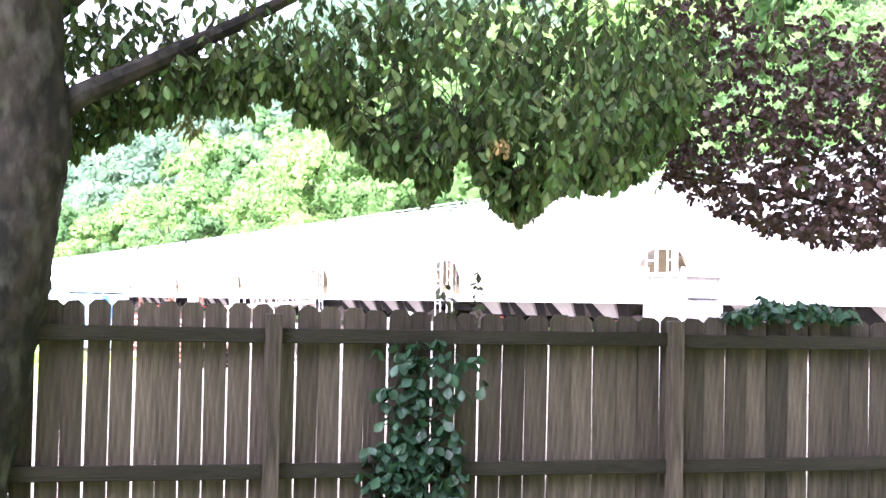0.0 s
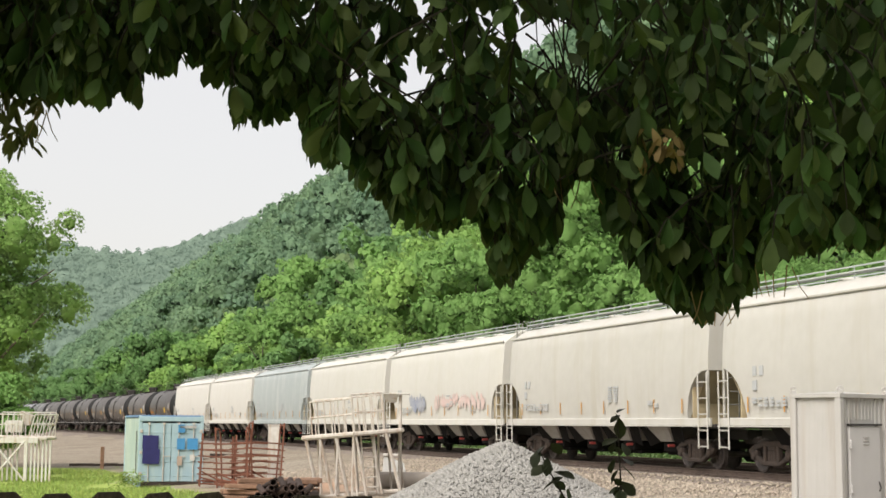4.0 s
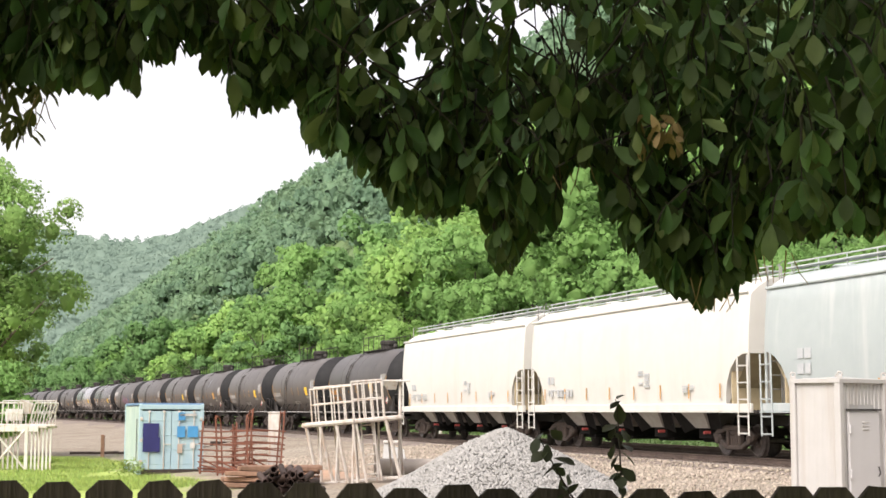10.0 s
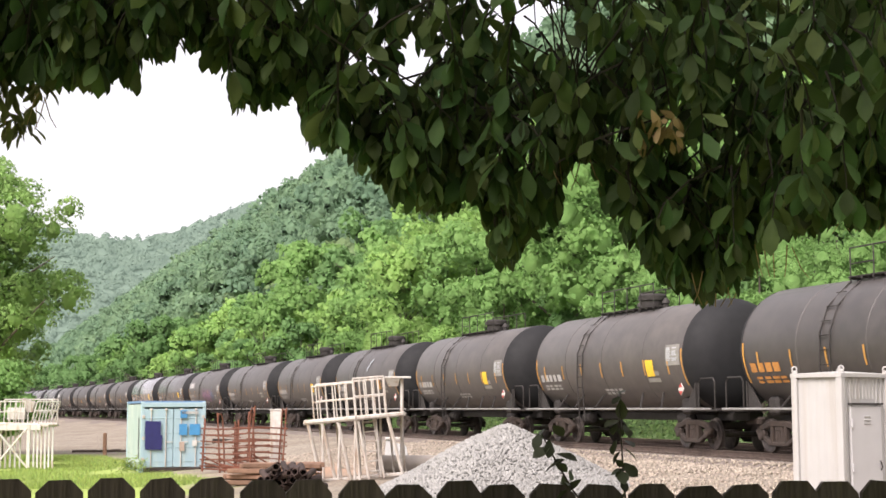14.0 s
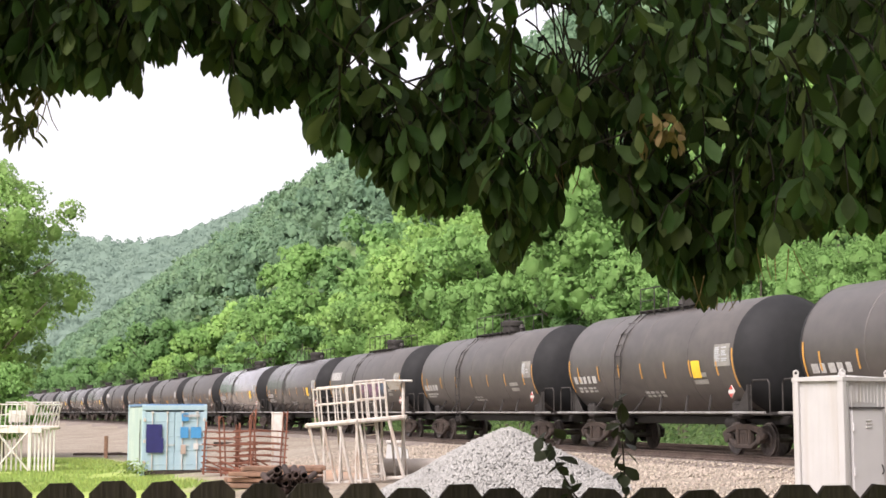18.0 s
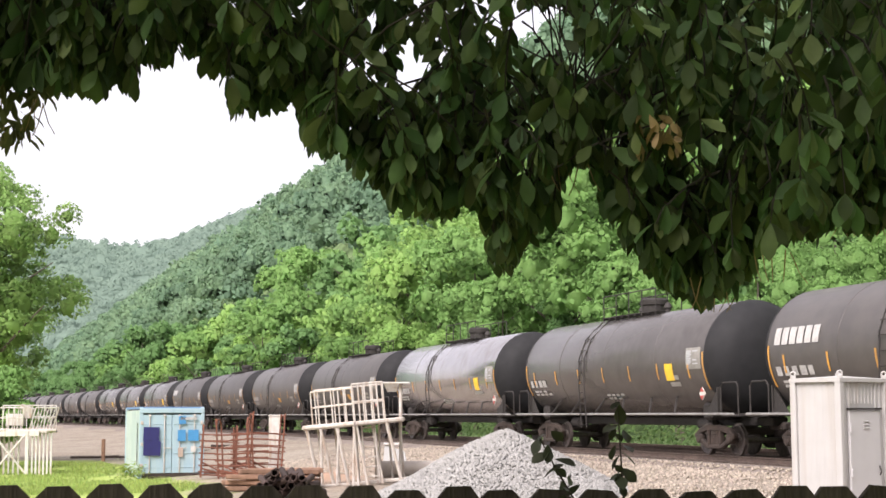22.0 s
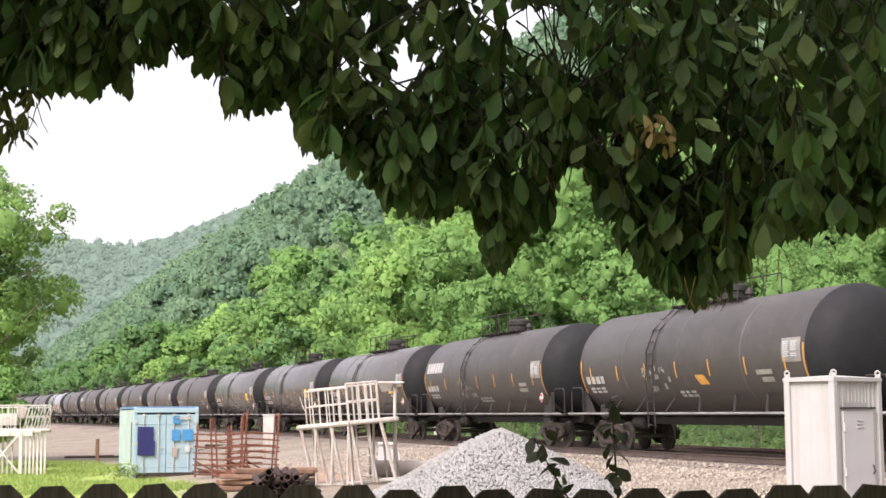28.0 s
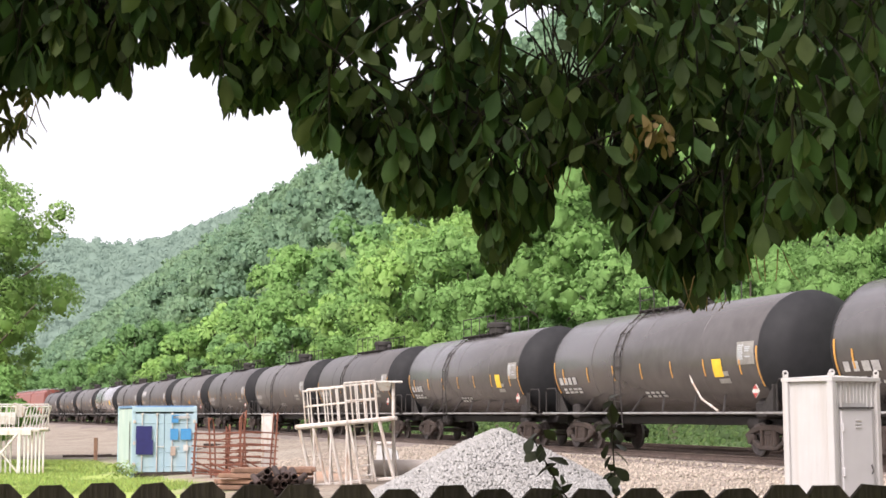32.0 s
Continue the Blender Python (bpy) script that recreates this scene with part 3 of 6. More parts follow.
def leafy(lobes, n, size, seed, k, spread=1.2, jitter=0.16, nu=6, nv=4, sharp=0.36):
    """Leaf clumps over the shells: verts, quads, normals."""
    p, d, o = crown_points(n, lobes, 1.0, seed + 1)
    v, f = leaf_quads(p, d, size, seed + 2, spread)
    sv, sf, sn = lobe_shell(lobes, k, nu, nv, seed, 0.13, sharp)
    return np.concatenate([v, sv]), np.concatenate([f, sf + len(v)]), np.concatenate([soft_normals(d * sharp + (o - d) / 0.45 * (1 - sharp) + np.array([0, 0, 0.25]), seed, jitter), sn])


def make_crown(name, h, w, n, size, seed, material, masses=60, k=0.44):
    """A lumpy broad-leaved crown standing over its trunk's foot; h to its top."""
    g = np.random.default_rng(seed)
    lobes = []
    for i in range(22):
        zz = h * (0.30 + 0.58 * g.random())
        prof = math.sin(math.pi * min(1, max(0.05, (zz / h - 0.16) / 0.94))) ** 0.7
        rr = w * prof * (0.35 + 0.5 * g.random())
        a = g.random() * 6.28
        lobes.append((rr * math.cos(a), rr * math.sin(a), zz, w * (0.26 + 0.18 * g.random())))
    lobes.append((0, 0, h * 0.82, w * 0.34))
    lobes.append((0, 0, h * 0.5, w * 0.55))
    small = clumps(lobes, masses, w * 0.13, w * 0.25, seed + 7)
    v, f, nn = leafy(small, n, size, seed, k)
    return fast_mesh(name, v, f, material, True, nn)


def trunk_mesh(h, r, seed):
    g = random.Random(seed)
    m = Mesh()
    m.tube([(0, 0, -0.4), (0.05, 0, h * 0.2), (0.1 * g.uniform(-1, 1), 0.1, h * 0.45), (0, 0, h * 0.8)], r, 8, r * 0.25)
    for i in range(6):
        a, z0 = g.uniform(0, 6.28), h * g.uniform(0.25, 0.6)
        l = h * g.uniform(0.18, 0.3)
        m.tube([(0, 0, z0), (l * 0.5 * math.cos(a), l * 0.5 * math.sin(a), z0 + l * 0.4), (l * math.cos(a), l * math.sin(a), z0 + l * 0.75)], r * 0.4, 5, r * 0.1)
    return m.build("trunk", M_TRUNK, True)


def build_woods():
    near, mid, far = [], [], []
    for i in range(6):
        col = (M_TREE1, M_TREE2, M_TREE1, M_TREE3, M_TREE2, M_TREE1)[i]
        h, w = (12.5, 14, 11, 13, 15, 10)[i], (4.6, 5.0, 4.3, 4.4, 5.2, 4.2)[i]
        tk = trunk_mesh(h, 0.22, i)
        near.append((make_crown("crown", h, w, 16500, 0.09, 100 + i, col, 110), tk, h))
        mid.append((make_crown("crown", h, w, 6600, 0.14, 100 + i, col, 80), tk, h))
        far.append((make_crown("crown", h, w, 2600, 0.25, 100 + i, col, 50), tk, h))
    g = random.Random(5)
    words = ("bright green leafy tree beyond the railway", "mid-green rounded tree beyond the railway", "yellow-green leafy tree beyond the railway", "deep green tree beyond the railway", "tall mid-green tree beyond the railway", "low bright green tree beyond the railway")
    for q0, step, lift, tall in ((11.5, 6.4, 0.62, 0.3), (17, 6.6, 0.95, 0.32), (25, 7.5, 1.1, 0.36), (35, 9, 1.15, 0.26)):
        s = 14.0 + q0
        while s < 600:
            x, y, _ = track(s, q0 + g.uniform(-1.6, 1.6))
            k = (1, 3, 4)[g.randrange(3)] if s < 92 else g.randrange(6) if s < 240 else 3
            away = math.hypot(x, y)
            mesh, tk, h = (near if away < 68 else mid if away < 130 else far)[k]
            s += step * g.uniform(0.75, 1.3) * (1 + s / 300)
            if x > 0.37 * y + 5:
                continue
            sc = lift * g.uniform(0.8, 1.15) * (1 + tall * float(smooth01((s - 60) / 90))) * (1 - 0.25 * float(smooth01((s - 215) / 90)))
            t = thing("tree", words[k], "tree", pose(x, y, float(land(x, y)) - 0.1, 0, 0, g.uniform(0, 360)) @ Matrix.Diagonal((sc, sc, sc, 1)), group="trees along the railway")
            part("trunk", tk, M_TRUNK, t)
            part("crown", mesh, M_TREE1, t)
    # the wooded hillside
    vs, fs, ns, n0 = [], [], [], 0
    gg = np.random.default_rng(12)
    protos = []
    for i in range(5):
        lobes = [(gg.normal() * 1.5, gg.normal() * 1.5, 5 + gg.normal() * 1.7, 2.2 + gg.random() * 1.3) for _ in range(6)]
        lod = []
        for cnt, size, masses, lo, hi, nu, nv in ((600, 0.275, 14, 0.9, 1.6, 5, 4), (240, 0.415, 9, 1.2, 2.0, 5, 4), (76, 0.71, 6, 1.5, 2.4, 5, 4)):
            lod.append(leafy(clumps(lobes, masses, lo, hi, 300 + i), cnt, size, 310 + i, 0.5, 1.3, 0.15, nu, nv, 0.25))
        protos.append(lod)
    for q in np.arange(44, 214, 9.0):
        s = 30.0
        while s < 2400:
            step = 9.0 + s * 0.006
            so = s + gg.normal() * 2
            qo = q + gg.normal() * 2
            x, y = T0X + so * TDX + qo * TDY, so * TDY - qo * TDX
            s += step
            if y < 60 or x > 0.36 * y + 10 or x < -0.34 * y - 12:
                continue
            away = math.hypot(x, y)
            v, f, nn = protos[gg.integers(5)][0 if away < 260 else 1 if away < 650 else 2]
            sc = 1.05 + 0.75 * gg.random()
            a = gg.random() * 6.28
            R = np.array([[math.cos(a), -math.sin(a), 0], [math.sin(a), math.cos(a), 0], [0, 0, 1]]) * sc
            z = float(land(x, y))
            vs.append(v @ R.T + np.array([x, y, z - 2.2 + 1.0 * gg.normal()]))
            fs.append(f + n0)
            ns.append(nn @ R.T / sc)
            n0 += len(v)
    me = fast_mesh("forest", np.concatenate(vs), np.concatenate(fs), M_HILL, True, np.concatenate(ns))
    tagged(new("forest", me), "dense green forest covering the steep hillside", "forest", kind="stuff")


build_far_ridge()
build_woods()


def build_side_tree():
    """The tall tree that stands in the grass before the far end of the train, with undergrowth round it."""
    z = float(land(-23.5, 75))
    for x, y, h, w, n, size, m, rot, masses in ((-23.9, 76, 17.0, 5.2, 30000, 0.095, M_TREE4, 40, 120), (-25.5, 82, 9.0, 4.4, 18000, 0.095, M_TREE4, 130, 80), (-21.0, 70, 4.4, 2.3, 7000, 0.085, M_TREE2, 10, 40), (-47, 232, 16, 6.5, 5000, 0.28, M_TREE3, 80, 80), (-62, 300, 16, 8.0, 4000, 0.36, M_TREE2, 200, 70)):
        t = thing("tree", "tall leafy green tree standing in the grass" if h > 12 else "low dense green tree beside the tracks", "tree", pose(x, y, float(land(x, y)) - 0.1, 0, 0, rot))
        part("trunk", trunk_mesh(h, 0.3, int(h * 10)), M_TRUNK, t)
        part("crown", make_crown("crown", h, w, n, size, int(rot), m, masses, 0.42), m, t)


build_side_tree()


# ---- the fence ----
FX, FY, FDX, FDY = -0.72, 4.12, 0.974, 0.225


def fence_at(u, off=0.0):
    """Point u metres along the fence from a post, off metres towards the track."""
    return FX + u * FDX - off * FDY, FY + u * FDY + off * FDX


def build_fence():
    ang = math.degrees(math.atan2(FDY, FDX))
    fence = thing("fence", "weathered grey board fence with clipped picket tops", "fence", pose(FX, FY, 0, 0, 0, ang))
    g = random.Random(3)
    meshes = {}
    for w in (0.126, 0.133, 0.141, 0.148):
        for i in range(3):
            m = Mesh()
            h, t, c = 1.782, 0.018, 0.034
            prof = [(-w / 2, 0), (w / 2, 0), (w / 2, h - c), (w / 2 - c, h), (-w / 2 + c, h), (-w / 2, h - c)]
            prof = [(x + g.uniform(-0.003, 0.003), z + g.uniform(-0.004, 0.004)) for x, z in prof]
            n = len(prof)
            m.add([(x, -t / 2, z) for x, z in prof] + [(x, t / 2, z) for x, z in prof], [tuple(range(n)), tuple(range(2 * n - 1, n - 1, -1))] + [(j, j + n, (j + 1) % n + n, (j + 1) % n) for j in range(n)])
            meshes[w, i] = m.build("picket", M_WOOD)
    # boards stand closer together along the second bay
    u = -0.391 - 0.137 * 31
    while u < 6.4:
        step, w = (0.137, 0.126) if u < 0.25 else (0.1425, 0.133) if u < 0.85 else (0.149, 0.141) if u < 1.4 else (0.156, 0.148)
        p = part("picket", meshes[w, g.randrange(3)], M_WOOD, fence)
        rise = 0.034 * min(1.0, max(0.0, (1.1 - u) / 1.3))
        p.matrix_basis = pose(u + step / 2, 0.05 + g.uniform(-0.004, 0.004), 0.03 + rise + g.uniform(-0.007, 0.007), g.uniform(-0.4, 0.4), g.uniform(-0.35, 0.35), g.uniform(-1.5, 1.5))
        u += step
    for k in range(-1, 3):
        post = part("post", Mesh().box((0, 0, 0.895), (0.092, 0.092, 1.79), 0.006), M_WOOD, fence)
        post.matrix_basis = pose(2.62 * k + 0.0, -0.055, 0, 0, g.uniform(-0.5, 0.5), 0)
        for z in (0.25, 0.86, 1.665):
            rail = part("rail", Mesh().box((1.31, 0, 0), (2.52, 0.04, 0.088), 0.004), M_SHADEDRAIL, fence)
            rail.matrix_basis = pose(2.62 * k, -0.02 + g.uniform(-0.002, 0.002), z + g.uniform(-0.01, 0.01), 0, g.uniform(-0.25, 0.25), 0)


build_fence()


# ---- leaves of the near trees ----
def leaf_shape(length, width, fold=0.25):
    """A pointed leaf along -z from its stalk, folded on its midrib: verts, quads."""
    v, f = [], []
    prof = ((0.0, 0.03), (0.25, 0.55), (0.6, 1.0), (0.83, 0.72), (1.0, 0.03))
    for k, w in prof:
        y = 0.16 * length * k * k
        v += [(-w * width / 2, y - fold * w * width / 2, -k * length), (0, y, -k * length), (w * width / 2, y - fold * w * width / 2, -k * length)]
    for i in range(4):
        a = i * 3
        f += [(a, a + 1, a + 4, a + 3), (a + 1, a + 2, a + 5, a + 4)]
    return np.array(v), np.array(f)


def turn(ax, az):
    """Tilt outwards by ax, then turn about the vertical by az."""
    ca, sa, cz, sz = math.cos(ax), math.sin(ax), math.cos(az), math.sin(az)
    return np.array([[cz, -sz, 0], [sz, cz, 0], [0, 0, 1]]) @ np.array([[1, 0, 0], [0, ca, -sa], [0, sa, ca]])


def sprays(points, length, width, count, seed, material, name, droop=(0.15, 0.9)):
    """Hanging sprays of leaves at the given points, as one mesh."""
    g = np.random.default_rng(seed)
    v0, f0 = leaf_shape(length, width)
    vs, fs, n = [], [], 0
    for p in points:
        k = int(g.integers(count[0], count[1] + 1))
        base = g.random() * 6.28
        for i in range(k):
            sc = 0.65 + 0.6 * g.random()
            R = turn(-(droop[0] + (droop[1] - droop[0]) * g.random()), base + 6.28 * i / k + g.normal() * 0.3) * sc
            spin = turn(0, g.normal() * 0.7)
            vs.append((v0 @ spin.T) @ R.T + p + g.normal(size=3) * 0.012)
            fs.append(f0 + n)
            n += len(v0)
    return fast_mesh(name, np.concatenate(vs), np.concatenate(fs), material, True)


# bough outline seen from the camera: along the fence's line, lowest leaf height
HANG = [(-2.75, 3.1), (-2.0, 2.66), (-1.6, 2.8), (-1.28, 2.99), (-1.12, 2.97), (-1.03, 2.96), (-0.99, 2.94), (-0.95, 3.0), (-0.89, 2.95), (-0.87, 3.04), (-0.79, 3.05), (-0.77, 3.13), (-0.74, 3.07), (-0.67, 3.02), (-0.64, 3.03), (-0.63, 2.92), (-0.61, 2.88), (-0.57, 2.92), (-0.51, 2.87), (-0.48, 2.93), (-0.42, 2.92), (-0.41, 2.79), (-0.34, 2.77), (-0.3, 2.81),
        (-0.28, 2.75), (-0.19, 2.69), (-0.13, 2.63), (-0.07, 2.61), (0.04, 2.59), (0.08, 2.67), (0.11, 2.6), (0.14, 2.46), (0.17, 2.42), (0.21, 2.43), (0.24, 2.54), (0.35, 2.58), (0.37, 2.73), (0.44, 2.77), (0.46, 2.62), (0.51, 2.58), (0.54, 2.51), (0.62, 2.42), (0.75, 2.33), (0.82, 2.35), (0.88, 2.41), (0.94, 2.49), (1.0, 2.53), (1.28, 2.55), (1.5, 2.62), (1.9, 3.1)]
# openings in the boughs seen from the camera: along, height, half-width, half-height
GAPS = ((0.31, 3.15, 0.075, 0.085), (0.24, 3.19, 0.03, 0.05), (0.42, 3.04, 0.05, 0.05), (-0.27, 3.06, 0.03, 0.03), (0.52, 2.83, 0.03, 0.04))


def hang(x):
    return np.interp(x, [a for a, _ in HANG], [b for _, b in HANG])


def boughs(ends, length, width, seed, material):
    """Drooping leafy twigs, each with a whorl at its lower end: leaves as one mesh, and the bare wood."""
    g = np.random.default_rng(seed)
    v0, f0 = leaf_shape(length, width)
    vs, fs, n = [], [], 0
    wood = Mesh()
    for x, y, z in ends:
        run = g.uniform(0.16, 0.42)
        lean = g.normal(size=2) * 0.28
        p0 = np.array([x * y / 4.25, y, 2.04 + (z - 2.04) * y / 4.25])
        line = [p0 + run * k * np.array([lean[0] * (0.3 + k), lean[1] * (0.3 + k), 1 - 0.25 * k]) for k in (0.0, 0.35, 0.7, 1.0)]
        wood.tube(line, 0.0018, 4, 0.0042, False)
        whorl = int(g.integers(4, 7))
        spots = [(0.0, 0.08, 0.75, 6.28 * i / whorl) for i in range(whorl)]
        spots += [(k, 0.35, 1.15, g.random() * 6.28) for k in np.arange(0.18, 1.0, 0.042 / run * 1.5) for _ in (0, 1)]
        base = g.random() * 6.28
        for k, lo, hi, az in spots:
            at = p0 + run * k * np.array([lean[0] * (0.3 + k), lean[1] * (0.3 + k), 1 - 0.25 * k])
            sc = 0.6 + 0.55 * g.random()
            R = turn(-(lo + (hi - lo) * g.random()), base + az + g.normal() * 0.3) * sc
            leaf = (v0 @ turn(0, g.normal() * 0.7).T) @ R.T + at
            # leaves below the outline, as projected to the eye, are dropped
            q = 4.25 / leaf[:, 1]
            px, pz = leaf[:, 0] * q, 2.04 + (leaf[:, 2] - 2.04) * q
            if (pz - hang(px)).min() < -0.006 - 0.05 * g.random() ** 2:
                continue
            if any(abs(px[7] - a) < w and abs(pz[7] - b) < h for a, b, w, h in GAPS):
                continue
            vs.append(leaf)
            fs.append(f0 + n)
            n += len(v0)
    return fast_mesh("crown", np.concatenate(vs), np.concatenate(fs), material, True), wood


def build_near_tree():
    tree = thing("tree", "mottled grey-barked tree with low hanging dark green boughs", "tree", pose(0, 0, 0))
    trunk = Mesh()
    g = random.Random(11)
    pts = [(-2.62, 3.75, -0.1), (-2.52, 3.75, 0.5), (-2.38, 3.76, 1.2), (-2.22, 3.78, 2.1), (-2.14, 3.8, 2.8), (-2.2, 3.75, 3.6), (-2.3, 3.6, 5.2), (-2.3, 3.4, 7.0)]
    fine = []
    for a, b in zip(pts, pts[1:]):
        n = max(2, int((b[2] - a[2]) / 0.03))
        fine += [tuple(a[i] + (b[i] - a[i]) * k / n for i in range(3)) for k in range(n)]
    fine.append(pts[-1])
    trunk.tube(fine, 0.31, 48, 0.16)
    seg, rough = 48, []
    for i, (x, y, z) in enumerate(trunk.v):
        cx, cy, _ = fine[min(i // seg, len(fine) - 1)]
        k = 1 + 0.08 * noise.noise((x * 5, y * 5, z * 2.2)) + 0.12 * abs(noise.noise((x * 17, y * 17, z * 6))) + 0.05 * noise.noise((x * 40, y * 40, z * 22))
        rough.append((cx + (x - cx) * k, cy + (y - cy) * k, z))
    trunk.v = rough
    part("trunk", trunk, M_BARK, tree, smooth=True)
    limbs = ([(-2.15, 3.8, 2.75), (-1.85, 3.85, 3.02), (-1.45, 3.95, 3.24), (-0.95, 4.2, 3.55), (-0.3, 4.4, 3.95), (0.5, 4.5, 4.25)], [(-2.2, 3.75, 3.3), (-1.6, 4.2, 4.0), (-0.4, 4.6, 4.5), (1.0, 4.8, 4.6), (2.0, 4.8, 4.4)],
             [(-2.25, 3.7, 3.9), (-1.4, 3.0, 4.6), (0.2, 2.2, 5.0), (1.8, 1.6, 5.1)], [(-2.2, 3.7, 3.0), (-2.6, 4.0, 3.3), (-3.3, 4.3, 3.5), (-4.2, 4.5, 3.6)], [(-2.3, 3.6, 4.5), (-2.0, 2.4, 5.2), (-1.0, 0.4, 5.6), (0.5, -1.8, 5.7)])
    for i, l in enumerate(limbs):
        part("limb", Mesh().tube(l, (0.085, 0.08, 0.09, 0.06, 0.09)[i], 9, 0.018), M_BARK, tree, smooth=True)
    rr = np.random.default_rng(21)
    ends = []
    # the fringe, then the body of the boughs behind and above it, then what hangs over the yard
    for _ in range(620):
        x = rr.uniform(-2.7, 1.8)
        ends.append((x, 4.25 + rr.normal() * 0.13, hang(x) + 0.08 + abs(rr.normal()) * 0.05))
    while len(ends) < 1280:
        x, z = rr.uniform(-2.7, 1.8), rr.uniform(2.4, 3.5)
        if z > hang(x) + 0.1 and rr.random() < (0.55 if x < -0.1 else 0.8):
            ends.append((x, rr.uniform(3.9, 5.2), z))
    for _ in range(250):
        ends.append((rr.uniform(-4.6, 2.6), rr.uniform(3.6, 5.8), 3.4 + rr.random() * 1.3))
    for _ in range(26):
        ends.append((rr.uniform(1.05, 1.6), rr.uniform(3.4, 3.8), rr.uniform(2.62, 3.35)))
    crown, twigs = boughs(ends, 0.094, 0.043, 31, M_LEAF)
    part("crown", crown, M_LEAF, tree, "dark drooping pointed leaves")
    part("twig", twigs, M_TWIG, tree, kind="stuff")
    # mostly unseen leaves overhead, added to shade the fence and the boughs
    top = []
    for _ in range(2600):
        a, r = rr.random() * 6.28, 6.6 * math.sqrt(rr.random())
        x, y = -0.6 + r * math.cos(a), 0.8 + r * math.sin(a)
        lo = 4.3 + max(0.0, (abs(y) - 4) * 0.1)
        top.append((x, y, lo + rr.random() * 2.2))
    part("upper_crown", sprays(np.array(top), 0.26, 0.14, (4, 6), 32, M_LEAF, "upper_crown", (0.5, 1.3)), M_LEAF, tree)
    rim = np.stack([-1.25 + rr.normal(size=34) * 0.05, 4.2 + rr.normal(size=34) * 0.04, 2.86 + rr.random(34) * 0.2], 1)
    part("young_shoot", sprays(rim, 0.07, 0.02, (3, 5), 34, M_SHOOT, "young_shoot", (0.2, 1.2)), M_SHOOT, tree, "narrow olive young leaves", kind="stuff")
    dead = np.stack([0.60 + rr.normal(size=9) * 0.03, 4.0 + rr.normal(size=9) * 0.02, 2.76 + rr.random(9) * 0.08], 1)
    part("dead_leaf", sprays(dead, 0.05, 0.022, (2, 4), 35, M_DRY, "dead_leaf", (0.3, 1.4)), M_DRY, tree, "dry tan dead leaves", kind="stuff")
    ck = Mesh()
    for cx, cz, k in ((0.78, 2.34, 9), (0.92, 2.42, 7), (1.2, 2.55, 9), (0.62, 2.78, 8), (0.36, 2.68, 5), (-1.24, 2.86, 12), (1.33, 2.56, 8)):
        for i in range(k):
            a = g.uniform(-0.6, 0.6)
            x0, y0 = cx + g.uniform(-0.09, 0.09), 4.18 + g.uniform(-0.06, 0.06)
            ck.tube([(x0, y0, cz + 0.08), (x0 + a * 0.04, y0, cz + 0.02), (x0 + a * 0.08, y0, cz - 0.012)], 0.0022, 4, 0.0012)
    part("catkin", ck, M_DRY, tree, "dry brown dangling catkins", kind="stuff")


build_near_tree()


def build_red_tree():
    tree = thing("tree", "maroon-leaved tree leaning over the fence", "tree", pose(0, 0, 0))
    part("trunk", Mesh().tube([(4.3, 6.1, -0.1), (4.2, 6.0, 1.2), (4.0, 5.8, 2.4), (3.6, 5.5, 3.4)], 0.11, 9, 0.05), M_BARK, tree, smooth=True)
    for l in ([(4.1, 5.9, 2.0), (3.4, 5.4, 2.55), (2.6, 5.1, 2.7), (1.95, 5.0, 2.75)], [(3.9, 5.7, 2.6), (3.2, 5.3, 3.1), (2.4, 5.1, 3.2)], [(4.1, 5.9, 2.1), (3.6, 5.4, 2.35), (2.9, 5.1, 2.4)]):
        part("limb", Mesh().tube(l, 0.04, 7, 0.008), M_BARK, tree, smooth=True)
    rr = np.random.default_rng(41)
    pts = []
    for _ in range(2600):
        x = rr.uniform(1.78, 4.6)
        lo = np.interp(x, [1.78, 2.0, 2.3, 2.7, 3.2, 4.6], [2.95, 2.72, 2.52, 2.36, 2.3, 2.3])
        pts.append((x, rr.uniform(4.75, 5.7), lo + 0.05 + rr.random() ** 1.3 * 1.5))
    part("crown", sprays(np.array(pts), 0.056, 0.036, (4, 7), 43, M_LEAFRED, "crown", (0.5, 1.4)), M_LEAFRED, tree, "dark maroon small leaves")
    green = np.stack([rr.uniform(1.9, 4.4, 170), rr.uniform(5.0, 5.9, 170), rr.uniform(2.75, 3.9, 170)], 1)
    part("young_leaf", sprays(green, 0.075, 0.045, (3, 6), 44, M_LEAF, "young_leaf", (0.5, 1.4)), M_LEAF, tree, "fresh green younger leaves", kind="stuff")


build_red_tree()


